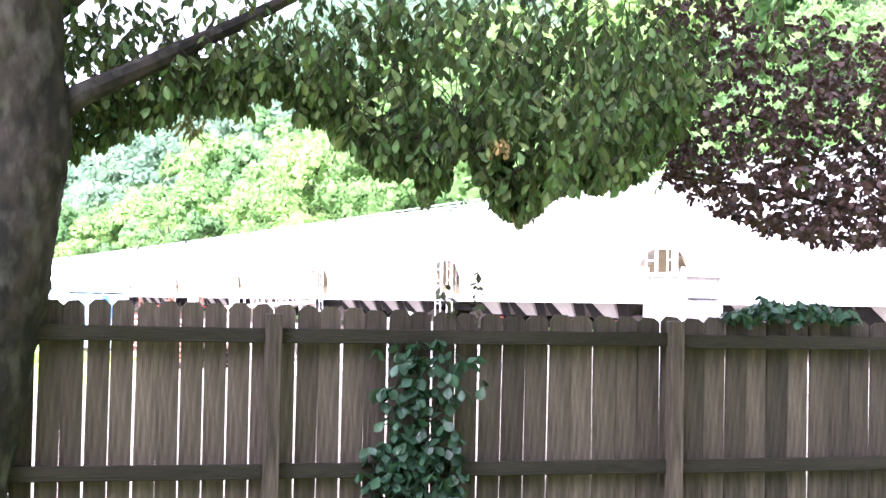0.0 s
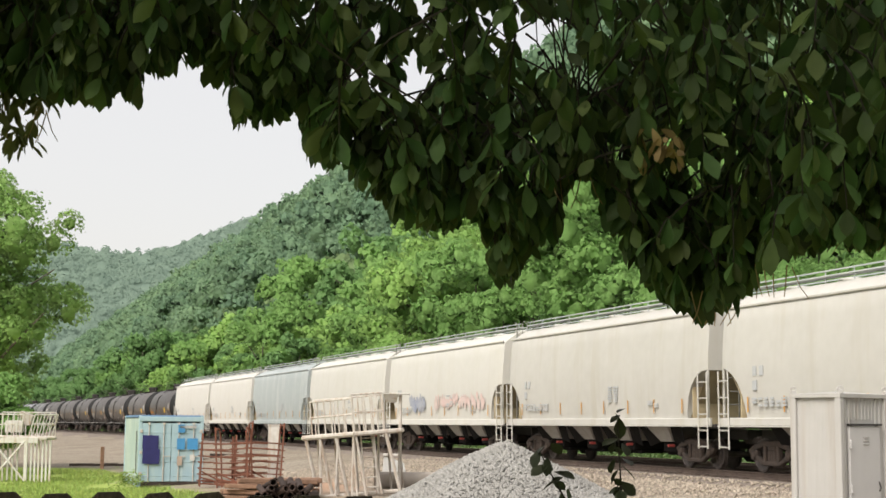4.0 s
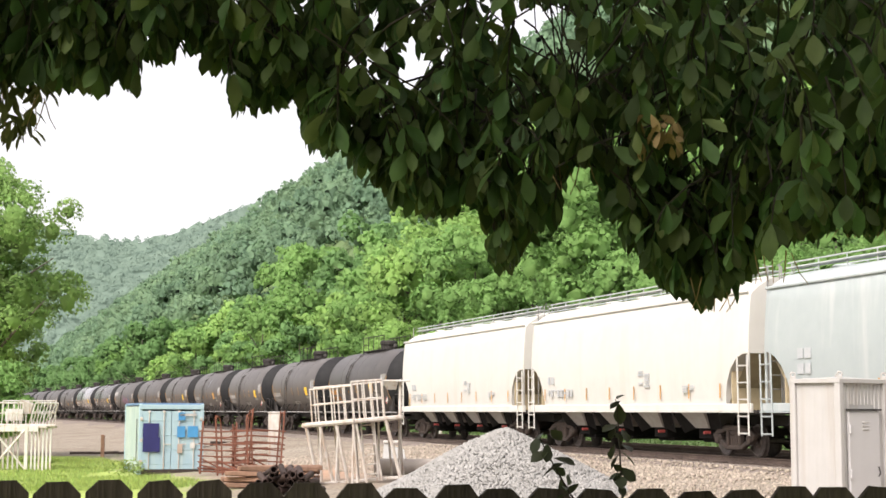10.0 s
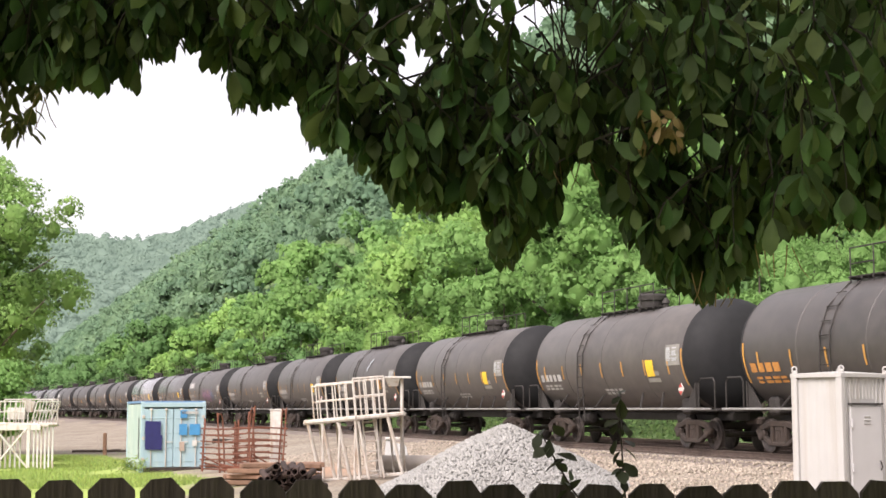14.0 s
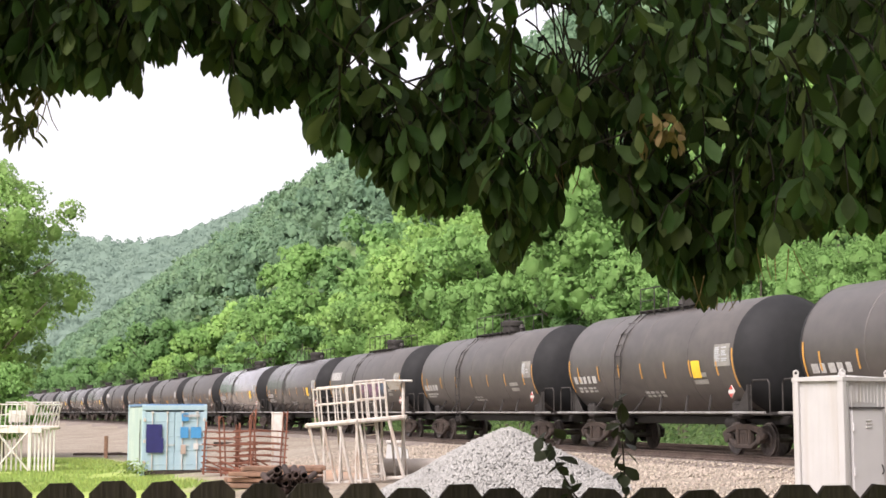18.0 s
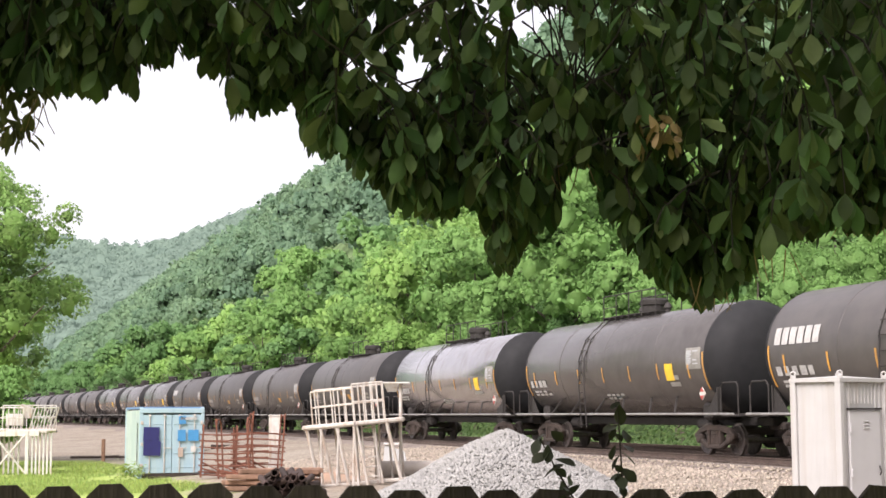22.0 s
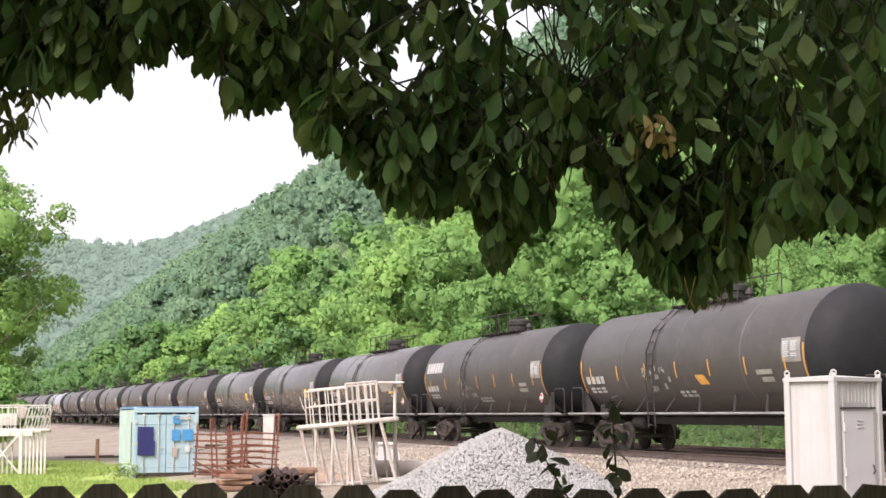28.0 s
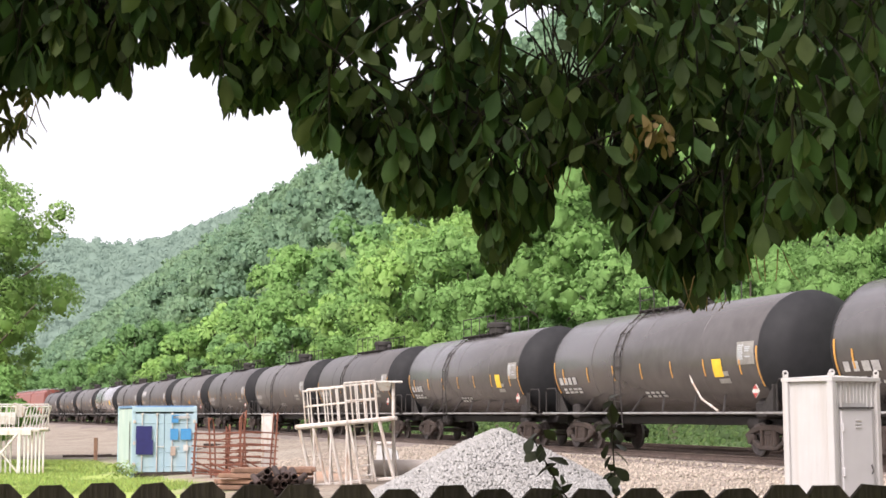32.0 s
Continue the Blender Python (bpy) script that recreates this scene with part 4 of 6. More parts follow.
def build_vines():
    """Creepers on the fence: one hangs down its yard side, two sprigs stand above it, one sprawls over its top."""
    rr = np.random.default_rng(51)
    g = random.Random(8)
    v = thing("creeper", "blue-green creeper climbing the weathered fence", "vine", pose(0, 0, 0))
    stem, pts = Mesh(), []
    for k in range(6):
        u = 0.82 + g.uniform(-0.16, 0.2)
        line = []
        for i in range(12):
            z = 0.1 + i * 0.145
            x, y = fence_at(u + 0.05 * math.sin(i * 1.3 + k) + 0.012 * i, -0.045)
            line.append((x, y, min(z, 1.66)))
            if z > 1.62:
                continue
            for _ in range(9 if z < 1.0 else 4):
                pts.append((x + rr.normal() * 0.07, y - 0.04 - rr.random() * 0.05, z + rr.normal() * 0.07))
        stem.tube(line, 0.004, 5, 0.002)
    part("stem", stem, M_TWIG, v, kind="stuff")
    part("leaf", sprays(np.array(pts), 0.085, 0.06, (2, 4), 52, M_VINE, "leaf", (0.5, 1.3)), M_VINE, v, kind="stuff")
    for u0, tip, n, s in ((1.22, (-0.17, 0.15), 10, 61), (1.31, (-0.02, 0.25), 14, 62)):
        t = thing("vine_sprig", "dark leafy vine sprig standing above the fence", "vine", pose(0, 0, 0))
        x0, y0 = fence_at(u0, 0.03)
        line = [(x0 + tip[0] * k ** 0.8, y0, 1.70 + (tip[1] + 0.12) * k) for k in (0, 0.35, 0.7, 1.0)]
        part("stem", Mesh().tube(line, 0.004, 5, 0.0016), M_TWIG, t)
        lp = []
        for i in range(n):
            k = 0.25 + 0.75 * i / (n - 1)
            lp.append((np.interp(k, (0, 0.35, 0.7, 1), [p[0] for p in line]) + rr.normal() * 0.012, y0 + rr.normal() * 0.01, np.interp(k, (0, 0.35, 0.7, 1), [p[2] for p in line]) + 0.02))
        part("leaf", sprays(np.array(lp), 0.056, 0.033, (1, 2), s, M_SPRIG, "leaf", (0.3, 1.5)), M_SPRIG, t, kind="stuff")
    w = thing("creeper", "green creeper sprawling over the fence top", "vine", pose(0, 0, 0))
    pts, stem = [], Mesh()
    for i in range(130):
        u = 3.0 + rr.random() * 0.95
        x, y = fence_at(u, 0.02 + rr.normal() * 0.05)
        pts.append((x, y, 1.83 + 0.13 * math.sin((u - 3.0) / 0.95 * 3.1) * rr.random()))
    x0, y0 = fence_at(3.0, 0.1)
    x1, y1 = fence_at(3.9, 0.1)
    part("stem", Mesh().tube([(x0, y0, 0.05), (x0, y0, 1.75), ((x0 + x1) / 2, y1, 1.88), (x1, y1, 1.8)], 0.006, 5, 0.003), M_TWIG, w)
    part("leaf", sprays(np.array(pts), 0.075, 0.05, (2, 4), 63, M_VINE, "leaf", (0.6, 1.5)), M_VINE, w, kind="stuff")


build_vines()


# ---- unseen wall added behind the camera to block light on the fence ----
def build_shade_wall():
    m = Mesh().box((0, -8.2, 2.6), (16, 0.25, 5.4), 0.01)
    m.box((0, -7.6, 5.35), (16.6, 1.4, 0.12), 0.01)
    tagged(part("shade_wall", m, mat("beige_shade_wall_siding", (0.34, 0.31, 0.27), (0.29, 0.265, 0.23), 0.8, scale=3, bump=0.1, stretch=(0.4, 1, 6))), "unseen plain beige wall added to keep sky light off the fence", "wall", kind="structure")


build_shade_wall()


# ---- the railway ----
def build_track(name, off, z, s0, s1, label):
    line = thing(name, label, "railway track", pose(0, 0, 0), kind="structure")
    for side in (-0.755, 0.755):
        m = Mesh()
        prof = ((-0.035, 0.0), (-0.035, -0.03), (-0.01, -0.045), (-0.01, -0.14), (-0.07, -0.155), (-0.07, -0.17), (0.07, -0.17), (0.07, -0.155), (0.01, -0.14), (0.01, -0.045), (0.035, -0.03), (0.035, 0.0))
        k = len(prof)
        ss = np.arange(s0, s1, 6.0)
        for s in ss:
            for a, b in prof:
                x, y, _ = track(s, off + side + a)
                m.v.append((x, y, z + b))
        for i in range(len(ss) - 1):
            for j in range(k):
                m.f.append((i * k + j, i * k + (j + 1) % k, (i + 1) * k + (j + 1) % k, (i + 1) * k + j))
        part("rail", m, M_RAILTOP, line)
    return line


def build_ballast(off, z, s0, s1):
    """The bed of stone under a track."""
    m = Mesh()
    prof = ((-3.6, -0.62), (-2.3, -0.2), (-1.5, -0.165), (1.5, -0.165), (2.3, -0.2), (3.4, -0.6))
    ss = np.arange(s0, s1, 3.0)
    k = len(prof)
    for s in ss:
        for a, b in prof:
            x, y, _ = track(s, off + a)
            m.v.append((x, y, z + b - 0.015 + 0.02 * noise.noise((x, y, 1))))
    for i in range(len(ss) - 1):
        for j in range(k - 1):
            m.f.append((i * k + j, i * k + j + 1, (i + 1) * k + j + 1, (i + 1) * k + j))
    return m


TRACK_A = build_track("railway_track", 0.0, RAIL_Z, -60, 420, "rusty railway track on a bed of crushed stone")
TRACK_B = build_track("railway_track", 4.4, RAIL_Z - 0.03, -60, 420, "unused second railway track behind the train")
part("ballast_bed", build_ballast(0.0, RAIL_Z, -60, 420), mat("dark_brown_ballast", (0.24, 0.20, 0.17), (0.12, 0.10, 0.085), 0.95, scale=9, bump=0.8), TRACK_A, smooth=True)
part("ballast_bed", build_ballast(4.4, RAIL_Z - 0.03, -60, 420), mat("grey_ballast", (0.33, 0.30, 0.27), (0.18, 0.16, 0.14), 0.95, scale=9, bump=0.8), TRACK_B, smooth=True)


# ---- rolling stock; x ahead, z up from the rail ----
def patch(m, x0, x1, z0, z1, r, zc, side=-1, n=3):
    """A thin plate that lies on a tank's shell."""
    def at(x, z):
        dz = z - zc
        return (x, side * math.sqrt(max(0.01, r * r - dz * dz)), z)
    zs = [z0 + (z1 - z0) * i / n for i in range(n + 1)]
    b = len(m.v)
    for z in zs:
        m.v += [at(x0, z), at(x1, z)]
    for i in range(n):
        a = b + 2 * i
        m.f.append((a, a + 1, a + 3, a + 2) if side < 0 else (a, a + 2, a + 3, a + 1))
    return m


def shared_truck_meshes():
    ws = Mesh()
    for sy in (-1, 1):
        ws.lathe([(sy * 0.66, 0.12), (sy * 0.685, 0.45), (sy * 0.70, 0.49), (sy * 0.725, 0.49), (sy * 0.73, 0.46), (sy * 0.80, 0.455), (sy * 0.805, 0.40), (sy * 0.775, 0.36), (sy * 0.765, 0.2), (sy * 0.80, 0.16), (sy * 0.80, 0.1)], 18, "y")
        for k in range(3):
            a = 2.1 * k
            ws.lathe([(sy * 0.80, 0.02), (sy * 0.81, 0.02)], 6, "y", (0.28 * math.cos(a), 0, 0.28 * math.sin(a)))
    ws.lathe([(-1.02, 0.08), (1.02, 0.08)], 10, "y")
    fr = Mesh()
    y = -0.99
    # side frame: arched top bar, tension bar, two pedestals and a spring window
    top = [(-1.12, 0.56), (-0.85, 0.70), (-0.40, 0.80), (0.40, 0.80), (0.85, 0.70), (1.12, 0.56)]
    low = [(-0.92, 0.50), (-0.42, 0.26), (0.42, 0.26), (0.92, 0.50)]
    for line, h in ((top, 0.17), (low, 0.13)):
        for (x0, z0), (x1, z1) in zip(line, line[1:]):
            l = math.hypot(x1 - x0, z1 - z0)
            fr.box(((x0 + x1) / 2, 0, (z0 + z1) / 2), (l + 0.06, 0.16, h), 0.03, Euler((0, -math.atan2(z1 - z0, x1 - x0), 0)).to_matrix())
    for x in (-0.34, 0.34):
        fr.box((x, 0, 0.53), (0.13, 0.17, 0.52), 0.03)
    for x in (-0.89, 0.89):
        fr.box((x, 0, 0.53), (0.34, 0.2, 0.22), 0.05)
        fr.lathe([(-0.13, 0.06), (-0.11, 0.11), (0.1, 0.11)], 10, "y", (x, 0, 0.46))
    for x in (-0.14, 0.0, 0.14):
        fr.lathe([(0.32, 0.065), (0.40, 0.07), (0.48, 0.065), (0.56, 0.07), (0.62, 0.065)], 8, "z", (x, 0, 0))
    bo = Mesh().box((0, 0, 0.70), (0.42, 2.1, 0.22), 0.04)
    bo.box((0, 0, 0.86), (0.36, 0.36, 0.14), 0.03)
    return ws.build("wheelset", M_WHEEL, True), fr.build("side_frame", M_TRUCK, True), bo.build("bolster", M_TRUCK, True)


WS, FR, BO = shared_truck_meshes()


def truck(car, x):
    t = part("truck", Mesh().box((0, 0, 0.98), (0.5, 0.5, 0.12), 0.02), M_STEEL, car, "rusty two-axle truck")
    t.matrix_basis = pose(x, 0, 0)
    part("bolster", BO, M_TRUCK, t)
    for sy, rz in ((-0.99, 0), (0.99, 180)):
        f = part("side_frame", FR, M_TRUCK, t)
        f.matrix_basis = pose(0, sy, 0, 0, 0, rz)
    for sx in (-0.89, 0.89):
        w = part("wheelset", WS, M_WHEEL, t)
        w.matrix_basis = pose(sx, 0, 0.455)
    return t


def coupler(car, x, sgn):
    m = Mesh().box((x + sgn * 0.15, 0, 0.84), (0.75, 0.16, 0.18), 0.03)
    m.box((x + sgn * 0.52, 0.03, 0.84), (0.26, 0.3, 0.26), 0.06)
    part("coupler", m, M_TRUCK, car)


def bars(m, x0, z0, w, h, rows, cols, r, zc, g):
    """Unreadable stencilled lettering: small bars on the shell."""
    for i in range(rows):
        x = x0
        n = max(1, cols - g.randrange(0, 2))
        for j in range(n):
            ww = w / cols * g.uniform(0.6, 0.85)
            z = z0 - i * h * 1.5
            patch(m, x, x + ww, z - h, z, r, zc, n=1)
            x += w / cols
    return m


def tank_car(length, label, shell=None, deco="", seed=1):
    """A tank car with its shell on saddles over two trucks."""
    g = random.Random(seed)
    car = thing("tank_car", label, "tank car", pose(0, 0, 0), group="tank cars of the train")
    zc, r, hl = 2.80, 1.70, length / 2 - 0.95
    b = 0.66
    seams = [x * (hl - 1.0) for x in (-0.55, 0.0, 0.55)]
    prof = [(-hl, 0.02), (-hl + 0.02, 0.53), (-hl + 0.12, 1.01), (-hl + 0.3, 1.38), (-hl + b, 1.653), (-hl + b + 0.14, r)]
    prof += [(-a, c) for a, c in reversed(prof)]
    shell_mat = shell or M_TANK
    tank = part("tank", Mesh().lathe(prof, 40, "x", (0, 0, zc)), shell_mat, car, smooth=True)
    for x in seams:
        part("weld_seam", Mesh().lathe([(x - 0.03, r), (x - 0.02, r + 0.007), (x + 0.02, r + 0.007), (x + 0.03, r)], 40, "x", (0, 0, zc)), shell_mat, tank)
    # head jackets: darker end caps
    for s in (-1, 1):
        cap = Mesh().lathe([(s * (hl + 0.012), 0.02), (s * (hl - 0.008), 0.53), (s * (hl - 0.108), 1.02), (s * (hl - 0.288), 1.39), (s * (hl - b + 0.012), 1.664), (s * (hl - b - 0.14), r + 0.006)], 40, "x", (0, 0, zc))
        part("head", cap, M_HEAD, car, "matt black domed end", smooth=True)
    sill = Mesh().box((0, 0, 0.98), (length - 1.0, 0.5, 0.26), 0.03)
    part("centre_sill", sill, M_STEEL, car)
    for s in (-1, 1):
        part("saddle", Mesh().box((s * (hl - 1.55), 0, 1.28), (0.5, 2.5, 0.5), 0.08), M_STEEL, car)
        for sy in (-1, 1):
            xg = s * (hl - 0.55)
            part("gusset", Mesh().add([(xg, sy * 1.4, 1.2), (xg - s * 0.75, sy * 1.4, 1.2), (xg, sy * 1.4, 1.95), (xg, sy * 1.36, 1.2), (xg - s * 0.75, sy * 1.36, 1.2), (xg, sy * 1.36, 1.95)], [(0, 1, 2), (5, 4, 3), (0, 3, 4, 1), (1, 4, 5, 2), (2, 5, 3, 0)]).box((xg, sy * 1.4, 1.58), (0.05, 0.1, 0.76), 0.01), M_STEEL, car)
        part("end_platform", Mesh().box((s * (hl + 0.22), 0, 1.16), (1.1, 2.9, 0.06), 0.01), M_STEEL, car)
        coupler(car, s * (length / 2 - 0.75), s)
        truck(car, s * (hl - 1.5))
        for sy in (-1, 1):
            er = Mesh()
            y = sy * 1.42
            x0, x1 = s * (hl - 0.35), s * (hl + 0.62)
            er.tube([(x0, y, 1.18), (x0, y, 1.95), (x0 + s * 0.12, y, 2.08), (x1 - s * 0.1, y, 2.08), (x1, y, 1.96), (x1, y, 1.18)], 0.026, 6)
            er.tube([(x1, y, 1.2), (x1, sy * 0.5, 1.2)], 0.022, 6)
            part("end_handrail", er, M_STEEL, car)
        vv = Mesh().lathe([(-0.35, 0.05), (-0.3, 0.19), (0.3, 0.19), (0.35, 0.05)], 10, "x", (s * (hl - 2.9), -0.5, 0.9))
        part("brake_reservoir", vv, M_STEEL, car, smooth=True)
    for sy in (-1, 1):
        part("side_rail", Mesh().tube([(-hl - 0.6, sy * 1.56, 1.2), (hl + 0.6, sy * 1.56, 1.2)], 0.034, 6), M_RAILPIPE, car, "light grey side pipe")
        for x in (-0.62, -0.4, -0.14, 0.14, 0.4, 0.62):
            part("brace", Mesh().tube([(x * hl, sy * 1.56, 1.2), (x * hl + 0.33 * (1 if x < 0 else -1), sy * 1.30, 1.70)], 0.035, 5), M_STEEL, car)
        lad = Mesh()
        for dx in (-0.22, 0.22):
            lad.tube([(-1.7 + dx, sy * 1.66, 0.75), (-1.7 + dx, sy * 1.75, 2.3), (-1.7 + dx, sy * 1.72, 3.1), (-1.7 + dx, sy * 1.45, 3.75), (-1.7 + dx, sy * 0.8, 4.36)], 0.022, 5)
        for k in range(10):
            z = 0.85 + 0.36 * k
            y = 1.72 if z < 2.9 else math.sqrt(max(0.3, 1.76 ** 2 - (z - zc) ** 2))
            lad.tube([(-1.92, sy * y, z), (-1.48, sy * y, z)], 0.016, 4)
        part("ladder", lad, M_STEEL, car)
        rail = Mesh()
        y = sy * 0.72
        for x in (-2.0, -1.0, 0.0, 1.0, 2.0):
            rail.tube([(x, y, 4.34), (x, y, 5.23)], 0.02, 5)
        rail.tube([(-2.0, y, 5.23), (2.0, y, 5.23)], 0.022, 5)
        rail.tube([(-2.0, y, 4.83), (-1.0, y, 4.83)], 0.016, 5)
        part("top_railing", rail, M_STEEL, car)
    walkway = Mesh()
    for x in np.arange(-2.0, 2.01, 0.5):
        walkway.box((float(x), 0, 4.46), (0.06, 1.5, 0.07), 0)
    for y in (-0.68, -0.5, 0.5, 0.68):
        walkway.box((0, y, 4.50), (4.2, 0.12, 0.03), 0)
    part("top_walkway", walkway, M_STEEL, car)
    dome = Mesh().lathe([(4.35, 0.42), (4.78, 0.42), (4.80, 0.47), (4.95, 0.47), (5.02, 0.40), (5.04, 0.1)], 18, "z", (0.45, 0, 0))
    part("dome", dome, M_STEEL, car, smooth=True)
    for dx in (-0.75, 1.15):
        part("valve", Mesh().lathe([(4.4, 0.1), (4.65, 0.1), (4.67, 0.15), (4.75, 0.12), (4.85, 0.05)], 10, "z", (dx, 0.15, 0)), M_STEEL, car, smooth=True)
    # reflective strips and stencils on the side
    rr = r + 0.012
    n = 7
    for i in range(n):
        x = -hl + 1.6 + (2 * hl - 3.4) * i / (n - 1)
        st = patch(Mesh(), x - 0.04, x + 0.04, 2.24, 2.72, rr, zc)
        if deco == "dull" and i % 2:
            continue
        part("reflective_strip", st, M_YELLOW, car, "amber reflective strip")
    for s in (-1, 1):
        edge = patch(Mesh(), s * (hl - 0.87) - 0.04, s * (hl - 0.87) + 0.04, 1.9, 2.98, rr, zc, n=6)
        if deco != "dull":
            part("end_stripe", edge, M_YELLOW, car, "amber stripe round the end")
    stencil = M_ORANGE if deco == "orange" else M_WHITE
    part("reporting_mark", bars(Mesh(), -hl + 1.15, 2.42, 1.9, 0.24, 1, 5, rr, zc, g), stencil, car, "block of stencilled marks", kind="stuff")
    part("capacity_data", bars(Mesh(), -hl + 1.3, 2.06, 1.6, 0.07, 2, 4, rr, zc, g), stencil, car, kind="stuff")
    part("data_panel", patch(Mesh(), hl - 1.9, hl - 1.0, 2.5, 3.12, rr, zc), M_PLATE, car)
    part("data_line", bars(Mesh(), hl - 1.84, 3.04, 0.75, 0.035, 8, 2, rr + 0.006, zc, g), M_STENCIL, car, kind="stuff")
    for z0 in (2.02, 2.22):
        part("service_label", patch(Mesh(), hl - 3.3 + g.uniform(-0.2, 0.2), hl - 2.5, z0, z0 + 0.13, rr, zc), M_PLATE, car, "dusty white service label")
    part("placard_frame", bars(Mesh(), -0.3, 1.86, 1.4, 0.07, 2, 4, rr, zc, g), M_WHITE, car, kind="stuff")
    if deco in ("yellow", "orange", "foil", "hose"):
        x0 = 2.5 if deco in ("orange", "foil") else hl - 3.3
        part("warning_panel", patch(Mesh(), x0, x0 + 0.52, 2.2, 2.7, rr + 0.004, zc), M_YELLOW if deco == "foil" else M_PANEL, car, "yellow warning panel")
    if deco == "tilted":
        z0 = 2.02
        tilt = Mesh().add([(1.1 + 0.11 * a, -math.sqrt((rr + 0.004) ** 2 - (z - zc) ** 2), z) for a, z in ((1, z0), (6, z0), (5, z0 + 0.14), (4, z0 + 0.28), (-1, z0 + 0.28), (0, z0 + 0.14))], [(0, 1, 2, 5), (5, 2, 3, 4)])
        part("warning_panel", tilt, M_YELLOW, car, "slanted amber panel")
    if deco == "foil":
        torn = Mesh()
        for i in range(14):
            x, z = 0.55 + 0.028 * i + g.uniform(-0.08, 0.08), 3.15 + 0.04 * i
            patch(torn, x, x + g.uniform(0.08, 0.2), z, z + g.uniform(0.06, 0.16), rr + 0.004 + 0.001 * i, zc, n=2)
        part("torn_foil", torn, M_FOIL, car, "torn silvery sheet on the shell", kind="stuff")
    if deco in ("tilted", "logo"):
        smear = Mesh()
        for i in range(16):
            x, z = -2.4 + 0.11 * i + g.uniform(-0.1, 0.1), 1.85 + 0.7 * g.random()
            patch(smear, x, x + g.uniform(0.05, 0.22), z, z + g.uniform(0.06, 0.2), rr + 0.002 + 0.0005 * i, zc, n=2)
        part("scuffed_patch", smear, M_PLATE, car, "pale scuffed scrawl", kind="stuff")
    if deco in ("logo", "graffiti"):
        for i in range(6):
            x = -hl + 1.15 + i * 0.36
            part("owner_mark", patch(Mesh(), x, x + 0.29, 2.98, 3.42, rr, zc), M_WHITE, car, "plain white block of the owner's mark")
    if deco == "graffiti":
        for j, (mt, x0, strokes) in enumerate(((M_GRAFF, -0.6, 13), (M_GRAFF4, 2.9, 4))):
            m = Mesh()
            for i in range(strokes):
                x = x0 + i * 0.28
                z = 1.75 + 0.4 * g.random()
                for k in range(4):
                    patch(m, x + 0.09 * k, x + 0.09 * k + 0.08, z + 0.22 * (k % 3), z + 0.3 + 0.22 * (k % 3) + 0.2 * g.random(), rr + 0.003 + 0.001 * k, zc, n=2)
            part("graffiti", m, mt, car, "scrawled spray-paint lettering, unreadable", kind="stuff")
    if deco == "hose":
        m = Mesh()
        m.tube([(2.9, -1.62, 2.55), (3.05, -1.58, 2.1), (3.5, -1.52, 1.6), (4.4, -1.5, 1.26)], 0.03, 5)
        part("hose", m, M_PIPE, car, "pale hose draped down the side")
    sig = part("placard_holder", Mesh().box((hl - 1.15, -1.57, 1.78), (0.27, 0.03, 0.27), 0.01, Euler((0, radians(45), 0)).to_matrix()), M_PLAT, car, "white diamond hazard placard")
    part("placard_top", Mesh().add([(hl - 1.15, -1.592, 1.97), (hl - 1.28, -1.592, 1.84), (hl - 1.02, -1.592, 1.84)], [(0, 1, 2)]).add([(hl - 1.15, -1.592, 1.6), (hl - 1.02, -1.592, 1.73), (hl - 1.28, -1.592, 1.73)], [(0, 1, 2)]), M_REDPAINT, sig, "red corners of the placard")
    return car


